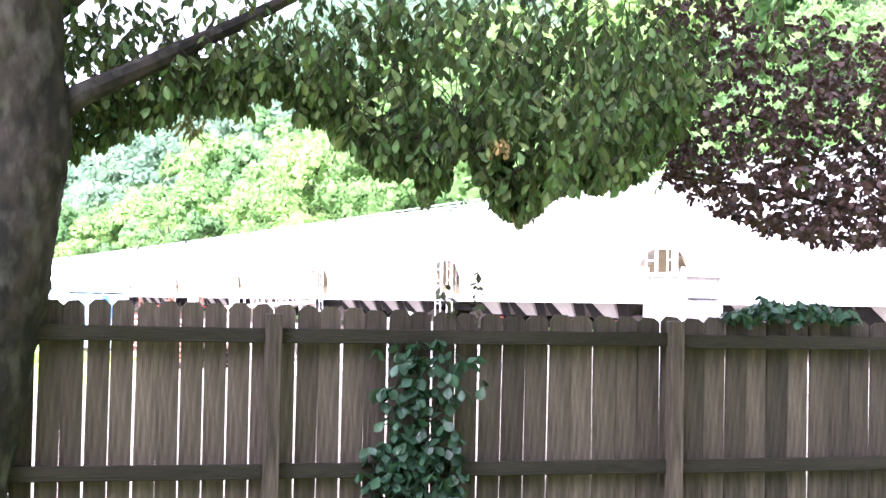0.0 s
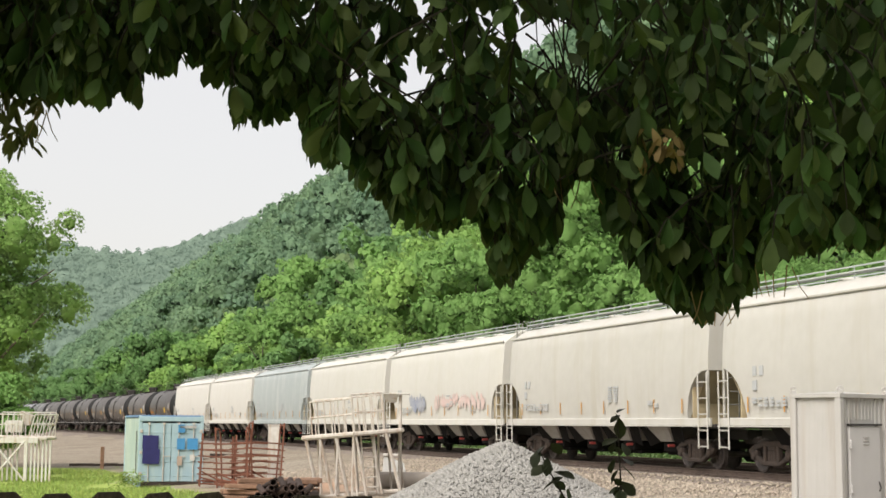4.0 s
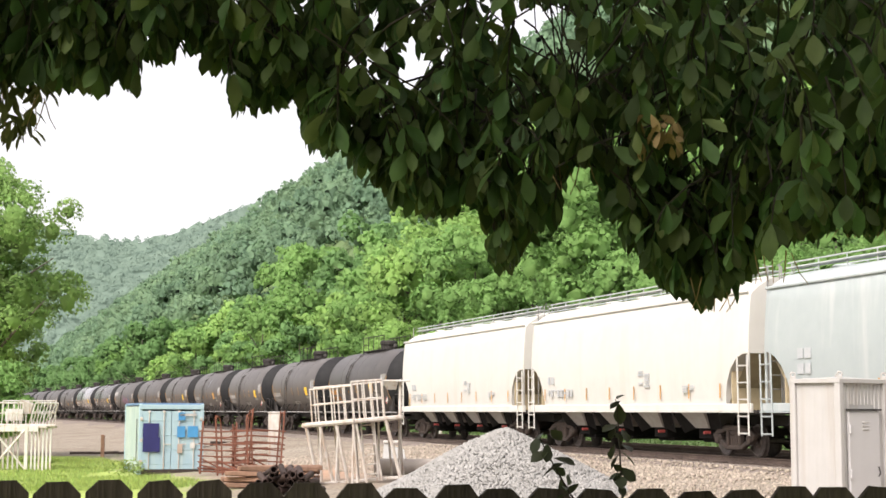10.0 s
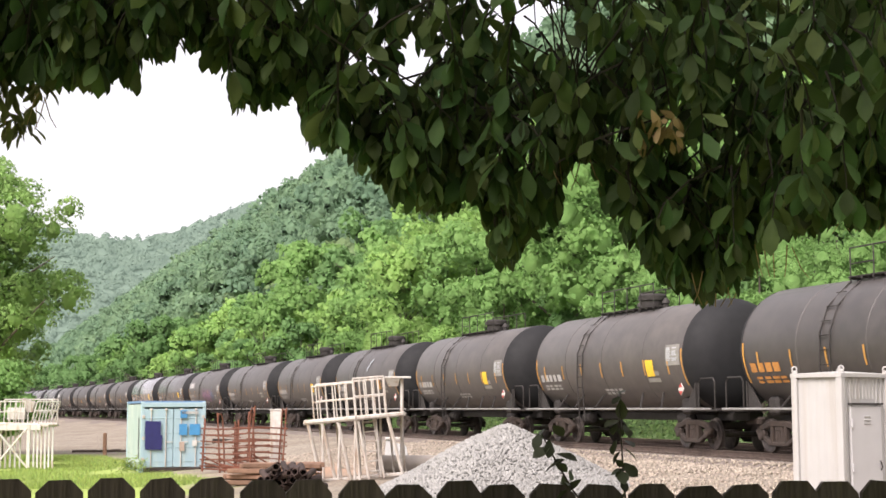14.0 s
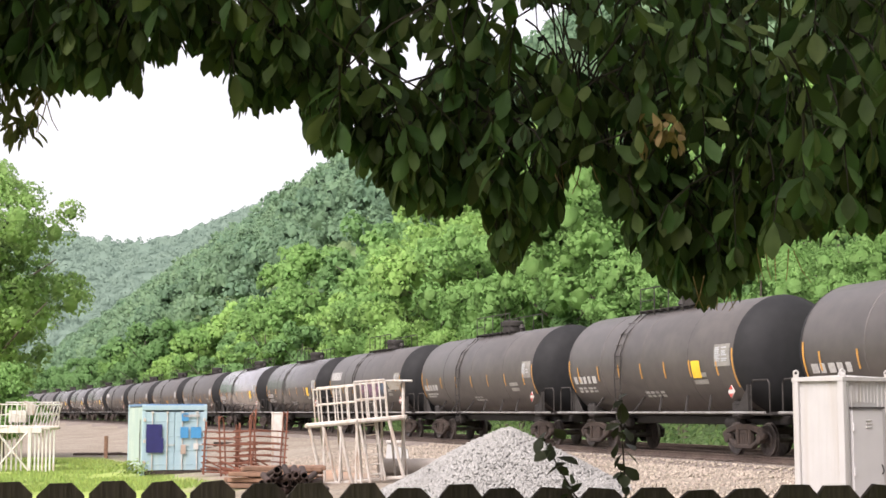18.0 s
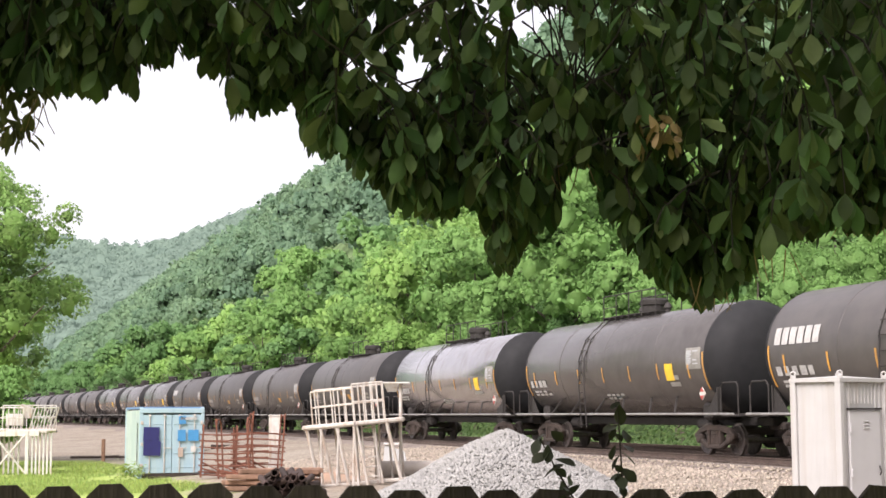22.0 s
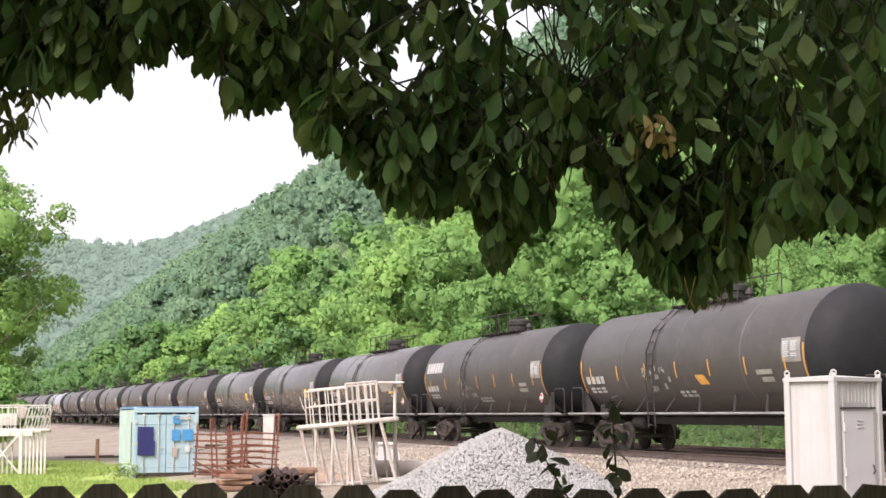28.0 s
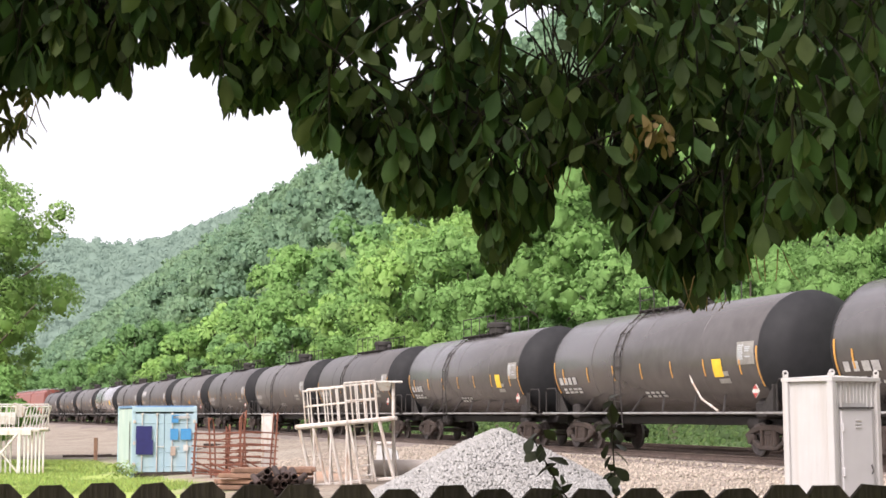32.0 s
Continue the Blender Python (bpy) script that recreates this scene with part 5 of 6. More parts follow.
def hopper_car(length, paint, label, deco="", seed=1):
    """A covered hopper: rounded sides, sloped ends over open corners, chutes below."""
    g = random.Random(seed)
    car = thing("covered_hopper", label, "hopper car", pose(0, 0, 0), group="covered hoppers of the train")
    hl = length / 2 - 0.42
    z_lo, z_sh, z_top = 1.28, 4.45, 4.98
    y_max = 1.58

    def section(zb):
        pts = []
        for k in range(9):
            z = zb + (z_sh - zb) * k / 8
            u = (z - z_lo) / (z_sh - z_lo)
            pts.append((y_max * (0.93 + 0.07 * math.sin(math.pi * min(1, u * 0.95 + 0.05))), z))
        pts.append((y_max * 0.905, z_sh + 0.07))
        for k in range(1, 6):
            a = k / 5
            pts.append((y_max * (0.90 - 0.55 * a), z_sh + 0.10 + (z_top - z_sh - 0.1) * math.sin(a * 1.45)))
        pts.append((0.0, z_top))
        return pts

    m = Mesh()
    arch = [(0.0, 2.86), (0.28, 2.84), (0.62, 2.70), (0.92, 2.45), (1.14, 2.12), (1.27, 1.75), (1.33, 1.36)]
    stations = [(-hl + a, z) for a, z in arch] + [(-hl * 0.5, z_lo), (0, z_lo), (hl * 0.5, z_lo)] + [(hl - a, z) for a, z in reversed(arch)]
    rings = []
    for i, (x, zb) in enumerate(stations):
        sec = section(zb)
        sh = 0.965 if i in (0, len(stations) - 1) else 1.0
        ring = [(x, -y * sh, z) for y, z in sec] + [(x, y * sh, z) for y, z in reversed(sec[:-1])]
        rings.append(ring)
    k = len(rings[0])
    for ring in rings:
        m.v.extend(ring)
    for i in range(len(rings) - 1):
        for j in range(k):
            m.f.append((i * k + j, i * k + (j + 1) % k, (i + 1) * k + (j + 1) % k, (i + 1) * k + j))
    m.f.append(tuple(range(k)))
    m.f.append(tuple((len(rings) - 1) * k + j for j in reversed(range(k))))
    part("body", m, paint, car, smooth=True)
    for sy in (-1, 1):
        part("side_sill", Mesh().box((0, sy * 1.53, 1.38), (2 * hl + 0.3, 0.1, 0.22), 0.02).box((0, sy * 1.555, 1.255), (2 * hl + 0.3, 0.15, 0.03), 0.008), paint, car)
        part("roof_edge", Mesh().box((0, sy * 1.47, z_sh + 0.10), (2 * hl - 0.1, 0.07, 0.08), 0.02), paint, car)
        board = Mesh().tube([(-hl, sy * 0.75, 5.26), (hl, sy * 0.75, 5.26)], 0.022, 5)
        n = 13
        for i in range(n):
            x = -hl + 0.2 + (2 * hl - 0.4) * i / (n - 1)
            board.tube([(x, sy * 0.75, 4.84), (x, sy * 0.75, 5.26)], 0.018, 4)
        part("roof_railing", board, M_HOPL, car)
    part("running_board", Mesh().box((0, -0.62, 5.12), (2 * hl, 0.4, 0.04), 0.01), M_HOPL, car)
    part("running_board", Mesh().box((0, 0.62, 5.12), (2 * hl, 0.4, 0.04), 0.01), M_HOPL, car)
    for i in range(6):
        x = -hl + 1.6 + (2 * hl - 3.2) * i / 5
        part("hatch", Mesh().lathe([(4.92, 0.36), (5.06, 0.36), (5.10, 0.3), (5.12, 0.05)], 14, "z", (x, 0, 0)), paint, car, smooth=True)
    for s in (-1, 1):
        slope = Mesh().quad((s * (hl - 0.05), -1.4, 2.95), (s * (hl - 1.5), -1.4, 1.3), (s * (hl - 1.5), 1.4, 1.3), (s * (hl - 0.05), 1.4, 2.95))
        slope.box((s * (hl - 0.98), 0, 1.98), (0.05, 3.0, 1.36), 0)
        part("slope_sheet", slope, M_SLOPE, car)
        part("end_deck", Mesh().box((s * (hl - 0.45), 0, 1.26), (1.3, 2.9, 0.12), 0.02), M_STEEL, car)
        for sy in (-1, 1):
            post = Mesh().box((s * (hl - 0.04), sy * 1.5, 2.05), (0.075, 0.06, 1.6), 0.01)
            part("corner_post", post, paint, car)
            lad = Mesh()
            for dx in (0.02, 0.56):
                lad.tube([(s * (hl - dx + 0.1), sy * 1.60, 0.62), (s * (hl - dx + 0.1), sy * 1.62, 2.8)], 0.026, 5)
            for kk in range(5):
                z = 0.68 + 0.46 * kk
                lad.tube([(s * (hl + 0.08), sy * 1.62, z), (s * (hl - 0.46), sy * 1.62, z)], 0.024, 4)
            part("ladder", lad, paint, car)
        up = Mesh()
        for y in (-0.95, -0.5):
            up.tube([(s * (hl + 0.1), y, 1.3), (s * (hl + 0.1), y, 5.24), (s * (hl - 0.1), y, 5.3)], 0.022, 5)
        for kk in range(9):
            up.tube([(s * (hl + 0.1), -0.95, 1.5 + 0.38 * kk), (s * (hl + 0.1), -0.5, 1.5 + 0.38 * kk)], 0.016, 4)
        part("end_ladder", up, M_RAILPIPE, car)
        coupler(car, s * (length / 2 - 0.7), s)
        truck(car, s * (hl - 1.75))
    part("centre_sill", Mesh().box((0, 0, 1.02), (2 * hl, 0.6, 0.3), 0.03), M_STEEL, car)
    for i in range(4):
        x = (i - 1.5) * 2.95
        c = Mesh()
        w0, w1, zt, zb = 0.72, 0.40, 1.26, 0.78
        vs = [(x - w0, -1.40, zt), (x + w0, -1.40, zt), (x + w0, 1.40, zt), (x - w0, 1.40, zt), (x - w1, -1.05, zb), (x + w1, -1.05, zb), (x + w1, 1.05, zb), (x - w1, 1.05, zb)]
        c.add(vs, [(0, 1, 5, 4), (1, 2, 6, 5), (2, 3, 7, 6), (3, 0, 4, 7), (4, 5, 6, 7), (3, 2, 1, 0)])
        ch = part("chute", c, M_CHUTE, car, "pale grimy inverted-pyramid discharge chute")
        # black sheets fill the gaps beside each chute as painted shade
        for sx in (-1, 1):
            part("end_sheet", Mesh().quad((x + sx * w0, -1.3, zt), (x + sx * 1.45, -1.3, zt), (x + sx * 1.2, -1.0, 0.62), (x + sx * w1, -1.0, zb)), M_GAPBLACK, ch, "black sheet standing in for the shade between chutes")
        part("outlet_gate", Mesh().box((x, 0, 0.62), (0.84, 1.9, 0.30), 0.03).box((x, 0, 0.42), (1.05, 1.5, 0.1), 0.02), M_GAPBLACK, ch, "black outlet gate")
        part("gate_crank", Mesh().lathe([(-1.16, 0.045), (-0.95, 0.045)], 8, "y", (x + 0.3, 0, 0.66)), M_REDPAINT, ch, "red gate crank end")
    # strips, stencils and scrawls
    n = 8
    for i in range(n):
        x = -hl + 1.5 + (2 * hl - 3.0) * i / (n - 1)
        part("reflective_strip", Mesh().box((x, -1.592, 1.85), (0.05, 0.012, 0.42), 0), M_YELLOW, car, "amber reflective strip")
    def plate(name, x0, z0, w, h, rows, cols, mt):
        mm = Mesh()
        for i in range(rows):
            for j in range(cols):
                if g.random() < 0.85:
                    mm.box((x0 + (j + 0.5) * w / cols, -1.596, z0 - i * h * 1.5), (w / cols * g.uniform(0.5, 0.85), 0.012, h), 0)
        part(name, mm, mt, car, kind="stuff")
    M_ST = M_STENCIL
    plate("reporting_mark", -hl + 1.7, 2.75, 0.7, 0.26, 2, 2, M_ST)
    plate("capacity_data", -hl + 1.7, 2.0, 2.4, 0.06, 3, 8, M_ST)
    plate("data_line", 1.2, 2.5, 0.9, 0.06, 6, 2, M_ST)
    plate("notice", 4.2, 2.0, 0.8, 0.05, 3, 2, M_ST)
    if deco == "graffiti":
        for mt, x0, x1, z0, zz, n in ((M_GRAFF2, -4.2, -1.9, 1.75, 0.9, 34), (M_GRAFF3, -0.4, 6.2, 1.8, 0.8, 40)):
            mm = Mesh()
            for i in range(n):
                x = x0 + (x1 - x0) * i / n + g.uniform(-0.1, 0.1)
                z = z0 + zz * g.random() * 0.5
                cx, cz, n8 = x, z + 0.25, 9
                ring = [(cx + (0.06 + 0.07 * g.random()) * math.cos(6.28 * k / n8 + 0.4) * 1.3, -1.597 - 0.0002 * i, cz + (0.15 + 0.16 * g.random()) * math.sin(6.28 * k / n8)) for k in range(n8)]
                mm.add(ring, [tuple(range(n8))])
            part("graffiti", mm, mt, car, "scrawled spray-paint lettering, unreadable", kind="stuff")
    return car


M_STENCIL = mat("faint_grey_stencil", (0.36, 0.38, 0.40), (0.45, 0.46, 0.46), 0.6, scale=14, bump=0)


def gondola(length, label):
    car = thing("gondola_car", label, "gondola car", pose(0, 0, 0))
    hl = length / 2 - 0.5
    tub = Mesh()
    for sy in (-1, 1):
        tub.box((0, sy * 1.5, 2.0), (2 * hl, 0.08, 1.5), 0.01)
    for s in (-1, 1):
        tub.box((s * hl, 0, 2.0), (0.08, 3.0, 1.5), 0.01)
    tub.box((0, 0, 1.2), (2 * hl, 3.0, 0.14), 0.01)
    part("tub", tub, M_RUST, car)
    for i in range(12):
        part("side_rib", Mesh().box((-hl + 0.5 + i * (2 * hl - 1) / 11, -1.58, 2.0), (0.12, 0.1, 1.5), 0.02), M_RUST, car)
    part("centre_sill", Mesh().box((0, 0, 1.0), (2 * hl, 0.6, 0.26), 0.03), M_STEEL, car)
    for s in (-1, 1):
        coupler(car, s * (length / 2 - 0.7), s)
        truck(car, s * (hl - 1.75))
    return car


LH, LT1, LT2 = 16.85, 15.1, 17.4
TRAIN = []  # cars with the distance of their middle behind the last hopper's rear


def build_train():
    gray = "grimy black tank car with amber reflective strips"
    hop = {}
    for key, paint, label, deco in (("w", M_HOPW, "white covered hopper car with rounded sides", ""), ("gw", M_HOPW, "white covered hopper car with faded spray-painted scrawls", "graffiti"), ("c", M_HOPC, "cream-grey covered hopper car with rounded sides", ""),
                                    ("g", M_HOPG, "blue-grey covered hopper car with rounded sides", ""), ("l", M_HOPL, "pale blue-grey streaked covered hopper car", ""), ("r", M_HOPR, "oxide-red covered hopper car at the train's end", "")):
        hop[key] = hopper_car(LH, paint, label, deco, seed=len(hop) + 2)
    used = set()

    def place(templates, key, off):
        ob = templates[key]
        car = ob if key not in used else copy_thing(ob, pose(0, 0, 0))
        used.add(key)
        TRAIN.append((car, off))

    for k, key in enumerate(("w", "w", "g", "w", "gw", "c", "c", "l", "w", "w")):
        place(hop, key, -LH * (k + 0.5))
    tanks = {}
    for key, length, label, shell, deco in (("so", LT1, "black tank car with orange stencils and a yellow panel", None, "orange"), ("sy", LT1, "black tank car with a yellow warning panel", None, "yellow"),
                                            ("sf", LT1, "black tank car with a torn silvery sheet on its shell", None, "foil"), ("p", LT2, gray, None, ""), ("d", LT2, "sooty dark grey tank car with worn stencils", None, "dull"),
                                            ("t", LT2, "dark grey tank car with a slanted amber panel", None, "tilted"), ("y", LT2, "clean dark tank car with a yellow warning panel on its side", M_GLOSSTANK, "yellow"),
                                            ("m", LT2, "shiny silver-grey tank car with black ends", M_SILVER, "yellow"), ("logo", LT2, "black tank car with a heavy white owner's mark", None, "logo"),
                                            ("g", LT2, "black tank car with pink spray-painted scrawls", None, "graffiti"), ("h", LT2, "clean dark tank car with a pale hose down its side", M_GLOSSTANK, "hose")):
        tanks["t" + key] = tank_car(length, label, shell, deco, seed=30 + len(tanks))
    off = 0.0
    order = ["so", "sy", "sy", "sf", "sy", "p", "g", "y", "m", "t", "t", "t", "logo", "y", "h", "y", "p", "d", "p", "t", "logo", "d", "m", "p", "t", "d"]
    for key in order:
        l = LT1 if key in ("so", "sy", "s", "sf") else LT2
        place(tanks, "t" + key, off + l / 2)
        off += l
    for k in range(4):
        place(hop, "r", off + LH * (k + 0.5))
    TRAIN.append((gondola(16.5, "rust-brown gondola car ahead of the hoppers"), -LH * 10 - 8.25))
    place(tanks, "tp", -LH * 10 - 16.5 - LT2 / 2)


build_train()


def rear_at(t):
    """Where the last hopper's rear end is along the line, t seconds in."""
    return float(np.interp(t, (0, 3, 8, 11, 13, 14, 19, 22, 24, 28, 30, 32), (191.9, 157.3, 99.4, 64.3, 41.0, 29.5, -30.8, -67.1, -91.5, -142.3, -167.2, -192.3)))


def car_pose(s):
    x, y, h = track(s)
    return pose(x, y, RAIL_Z, 0, 0, math.degrees(h) + 180)


# ---- the yard beyond the fence ----
def build_container():
    x, y = -10.27, 56.6
    z = float(land(x, y)) - 0.04
    c = thing("shipping_container", "faded blue shipping container with a sage-green side", "container", pose(x, y, z, 0, 0, 17))
    w, h, l = 2.44, 2.68, 6.06
    for sx in (-1, 1):
        for yy in (0.06, l - 0.06):
            part("corner_post", Mesh().box((sx * (w / 2 - 0.06), yy, h / 2), (0.13, 0.13, h), 0.01), M_CONT, c)
        rib = Mesh()
        n = 44
        vs = []
        for i in range(n + 1):
            yy = 0.12 + (l - 0.24) * i / n
            o = 0.03 if (i // 2) % 2 else 0.0
            vs += [(sx * (w / 2 - 0.02 - o), yy, 0.14), (sx * (w / 2 - 0.02 - o), yy, h - 0.1)]
        rib.add(vs, [(2 * i, 2 * i + 2, 2 * i + 3, 2 * i + 1) for i in range(n)])
        part("side_wall", rib, M_CONTSIDE if sx < 0 else M_CONT, c, "pale sage-green corrugated side" if sx < 0 else "")
        part("bottom_rail", Mesh().box((sx * (w / 2 - 0.05), l / 2, 0.08), (0.1, l, 0.16), 0.01), M_CONT, c)
    part("roof", Mesh().box((0, l / 2, h - 0.02), (w - 0.02, l - 0.02, 0.09), 0.01), M_CONTTOP, c, "blue container roof")
    part("rear_wall", Mesh().box((0, l - 0.04, h / 2), (w - 0.2, 0.05, h - 0.2), 0), M_CONT, c)
    part("header", Mesh().box((0, 0.05, h - 0.12), (w, 0.14, 0.18), 0.01), M_CONT, c)
    part("sill", Mesh().box((0, 0.05, 0.1), (w - 0.2, 0.12, 0.16), 0.01), M_TRUCK, c)
    for sx in (-1, 1):
        cx = sx * 0.565
        d = part("door", Mesh().box((cx, 0.03, 1.3), (1.11, 0.05, 2.2), 0.01), M_CONT, c)
        for zz in (0.42, 0.95, 1.5, 2.05):
            part("door_rib", Mesh().box((cx, 0.0, zz), (1.0, 0.02, 0.035), 0.004), M_CONT, d)
        for dx in (-0.28, 0.28):
            part("lock_rod", Mesh().tube([(cx + dx, -0.03, 0.2), (cx + dx, -0.03, 2.42)], 0.02, 6), M_PIPE, d)
            part("rod_handle", Mesh().box((cx + dx + 0.12, -0.045, 1.15), (0.3, 0.02, 0.03), 0.004), M_PIPE, d)
            part("rod_cap", Mesh().box((cx + dx, -0.03, 2.38), (0.09, 0.05, 0.09), 0.01), M_PIPE, d)
        for zz in (0.5, 1.3, 2.1):
            part("hinge", Mesh().box((sx * 1.13, -0.01, zz), (0.1, 0.05, 0.12), 0.01), M_PIPE, d)
    sheet = Mesh()
    for zz, hh, ww, xx in ((1.68, 0.52, 0.60, -0.78), (1.14, 0.56, 0.64, -0.75)):
        sheet.box((xx, -0.07, zz), (ww, 0.015, hh), 0.004, Euler((0, radians(1.5), 0)).to_matrix())
    part("dark_sheet", sheet, M_NAVY, c, "navy blue sheet hung on the door")
    for xx, zz, ww, hh in ((0.36, 1.62, 0.30, 0.42), (0.80, 1.62, 0.40, 0.42), (0.38, 2.2, 0.26, 0.30)):
        part("blue_sheet", Mesh().box((xx, -0.07, zz), (ww, 0.012, hh), 0), M_BLUE, c, "bright blue sheet on the door")
    part("notice", Mesh().box((0.32, -0.07, 0.98), (0.19, 0.012, 0.34), 0), M_TAN, c)
    part("notice", Mesh().box((0.80, -0.07, 1.1), (0.18, 0.012, 0.22), 0), M_PLAT, c, "white square notice")
    part("notice", Mesh().box((0.62, -0.07, 2.26), (0.62, 0.012, 0.09), 0), M_WHITE, c)
    part("side_slot", Mesh().box((-1.235, 0.75, 1.3), (0.02, 0.12, 1.6), 0), M_STEEL, c)


build_container()


def railing(parent, pts, z0, h, n, mt, r=0.026, out=(0.0, 0.0)):
    """A handrail with a middle bar and upright bars along points, leaning outwards by out."""
    ox, oy = out
    for (x0, y0), (x1, y1) in zip(pts, pts[1:]):
        part("top_rail", Mesh().tube([(x0 + ox, y0 + oy, z0 + h), (x1 + ox, y1 + oy, z0 + h)], r * 1.25, 6), mt, parent)
        part("middle_rail", Mesh().tube([(x0 + ox * 0.55, y0 + oy * 0.55, z0 + h * 0.55), (x1 + ox * 0.55, y1 + oy * 0.55, z0 + h * 0.55)], r, 6), mt, parent)
        for i in range(n + 1):
            k = i / n
            x, y = x0 + (x1 - x0) * k, y0 + (y1 - y0) * k
            part("baluster", Mesh().tube([(x, y, z0), (x + ox, y + oy, z0 + h)], r, 6), mt, parent)


def build_platform():
    px, py = -2.45, 42.6
    z = float(land(px, py))
    p = thing("access_platform", "pale pipe-built work platform with railings", "platform", pose(px, py, z + 0.03, 0, -5, 0))
    hd = 1.74
    # deck as seen from the front: a bent edge, nearer at its corner
    edge = [(-1.42, 0.9), (0.15, -0.35), (1.45, 0.05)]
    back = [(1.45, 1.9), (-1.42, 2.3)]
    ring = edge + back
    deck = Mesh()
    n = len(ring)
    deck.add([(x, y, hd) for x, y in ring] + [(x, y, hd - 0.06) for x, y in ring], [tuple(range(n)), tuple(range(2 * n - 1, n - 1, -1))] + [(i, (i + 1) % n, (i + 1) % n + n, i + n) for i in range(n)])
    part("deck", deck, M_PIPE, p)
    for (x0, y0), (x1, y1) in zip(ring, ring[1:] + ring[:1]):
        part("edge_pipe", Mesh().tube([(x0, y0, hd), (x1, y1, hd)], 0.075, 8), M_PIPE, p, smooth=True)
    def leg(x0, y0, x1, y1, r=0.045):
        part("leg", Mesh().tube([(x0, y0, hd), (x1, y1, -0.02)], r, 7), M_PIPE, p, smooth=True)
    for x0, x1 in ((-1.36, -1.1), (-0.92, -0.66), (-0.42, -0.2), (1.02, 1.32)):
        k = (x0 + 1.42) / 1.57 if x0 < 0.15 else 0
        y = 0.9 - 1.25 * k if x0 < 0.15 else -0.1
        leg(x0, y, x1, y + 0.1, 0.052)
    for x0, x1, y in ((-0.9, -1.0, 0.5), (-0.35, -0.55, 0.1), (0.12, -0.05, -0.3), (0.18, 0.36, -0.3), (0.1, 0.1, -0.3), (0.6, 0.78, 0.1), (0.75, 0.62, 1.7), (-1.1, -1.1, 2.0), (-0.6, -0.6, 2.1), (0.0, 0.0, 2.0), (0.55, 0.55, 2.0), (1.0, 1.0, 1.9), (1.35, 1.35, 1.9)):
        leg(x0, y, x1, y, 0.036)
    railing(p, [(-1.15, 0.75), (0.12, -0.28)], hd, 1.02, 6, M_PIPE, 0.024)
    railing(p, [(0.12, -0.28), (1.0, 0.0)], hd, 1.12, 5, M_PIPE, 0.026)
    railing(p, [(-1.15, 2.1), (0.9, 1.8)], hd, 1.1, 7, M_PIPE, 0.02)
    lad = Mesh()
    for dx in (0.3, 0.68):
        lad.tube([(dx, 0.1, 0.0), (dx, 0.0, hd)], 0.028, 6)
    for k in range(6):
        lad.tube([(0.3, 0.06, 0.2 + 0.28 * k), (0.68, 0.06, 0.2 + 0.28 * k)], 0.022, 5)
    part("ladder", lad, M_PIPE, p)
    part("ground_skid", Mesh().box((0.2, 0.3, 0.03), (2.6, 0.12, 0.1), 0.02), M_PIPE, p)
    # signal post with its tray, and the concrete block by it
    x, y = -1.2, 43.8
    z = float(land(x, y))
    s = thing("tray_post", "slim grey post carrying a pale metal tray", "post", pose(x, y, z))
    part("post", Mesh().tube([(0, 0, 0), (0, 0, 2.88)], 0.05, 8), M_PIPE, s, smooth=True)
    tray = Mesh().box((-0.12, 0, 2.92), (0.78, 0.5, 0.05), 0.01)
    tray.add([(-0.5, -0.2, 2.9), (-0.05, -0.2, 2.9), (-0.12, 0.1, 2.66), (-0.4, 0.1, 2.66)], [(0, 1, 2, 3)])
    part("tray", tray, M_PLAT, s)
    x, y = -1.6, 48.0
    b = thing("concrete_block", "pale grey sloped concrete block with a white cap", "block", pose(x, y, float(land(x, y))))
    m = Mesh()
    m.add([(-0.3, -0.35, 0), (0.55, -0.35, 0), (0.42, -0.25, 0.72), (-0.22, -0.25, 0.95), (-0.3, 0.35, 0), (0.55, 0.35, 0), (0.42, 0.25, 0.72), (-0.22, 0.25, 0.95)],
          [(0, 1, 2, 3), (7, 6, 5, 4), (0, 4, 5, 1), (1, 5, 6, 2), (2, 6, 7, 3), (3, 7, 4, 0)])
    part("body", m, mat("pale_concrete", (0.5, 0.5, 0.49), (0.4, 0.4, 0.39), 0.85, scale=5, bump=0.2), b)
    part("cap", Mesh().box((0.0, 0.0, 0.98), (0.5, 0.6, 0.07), 0.01), M_PLAT, b)
    x, y = 0.2, 45.0
    q = thing("concrete_pipe", "long pale concrete pipe lying on the gravel", "pipe", pose(x, y, float(land(x, y)) + 0.2, 0, 0, -3))
    part("barrel", Mesh().lathe([(-2.2, 0.2), (-2.2, 0.26), (2.2, 0.26), (2.2, 0.2)], 18, "x"), mat("tan_concrete", (0.48, 0.43, 0.38), (0.36, 0.32, 0.28), 0.85, scale=4, bump=0.2), q, smooth=True)


build_platform()


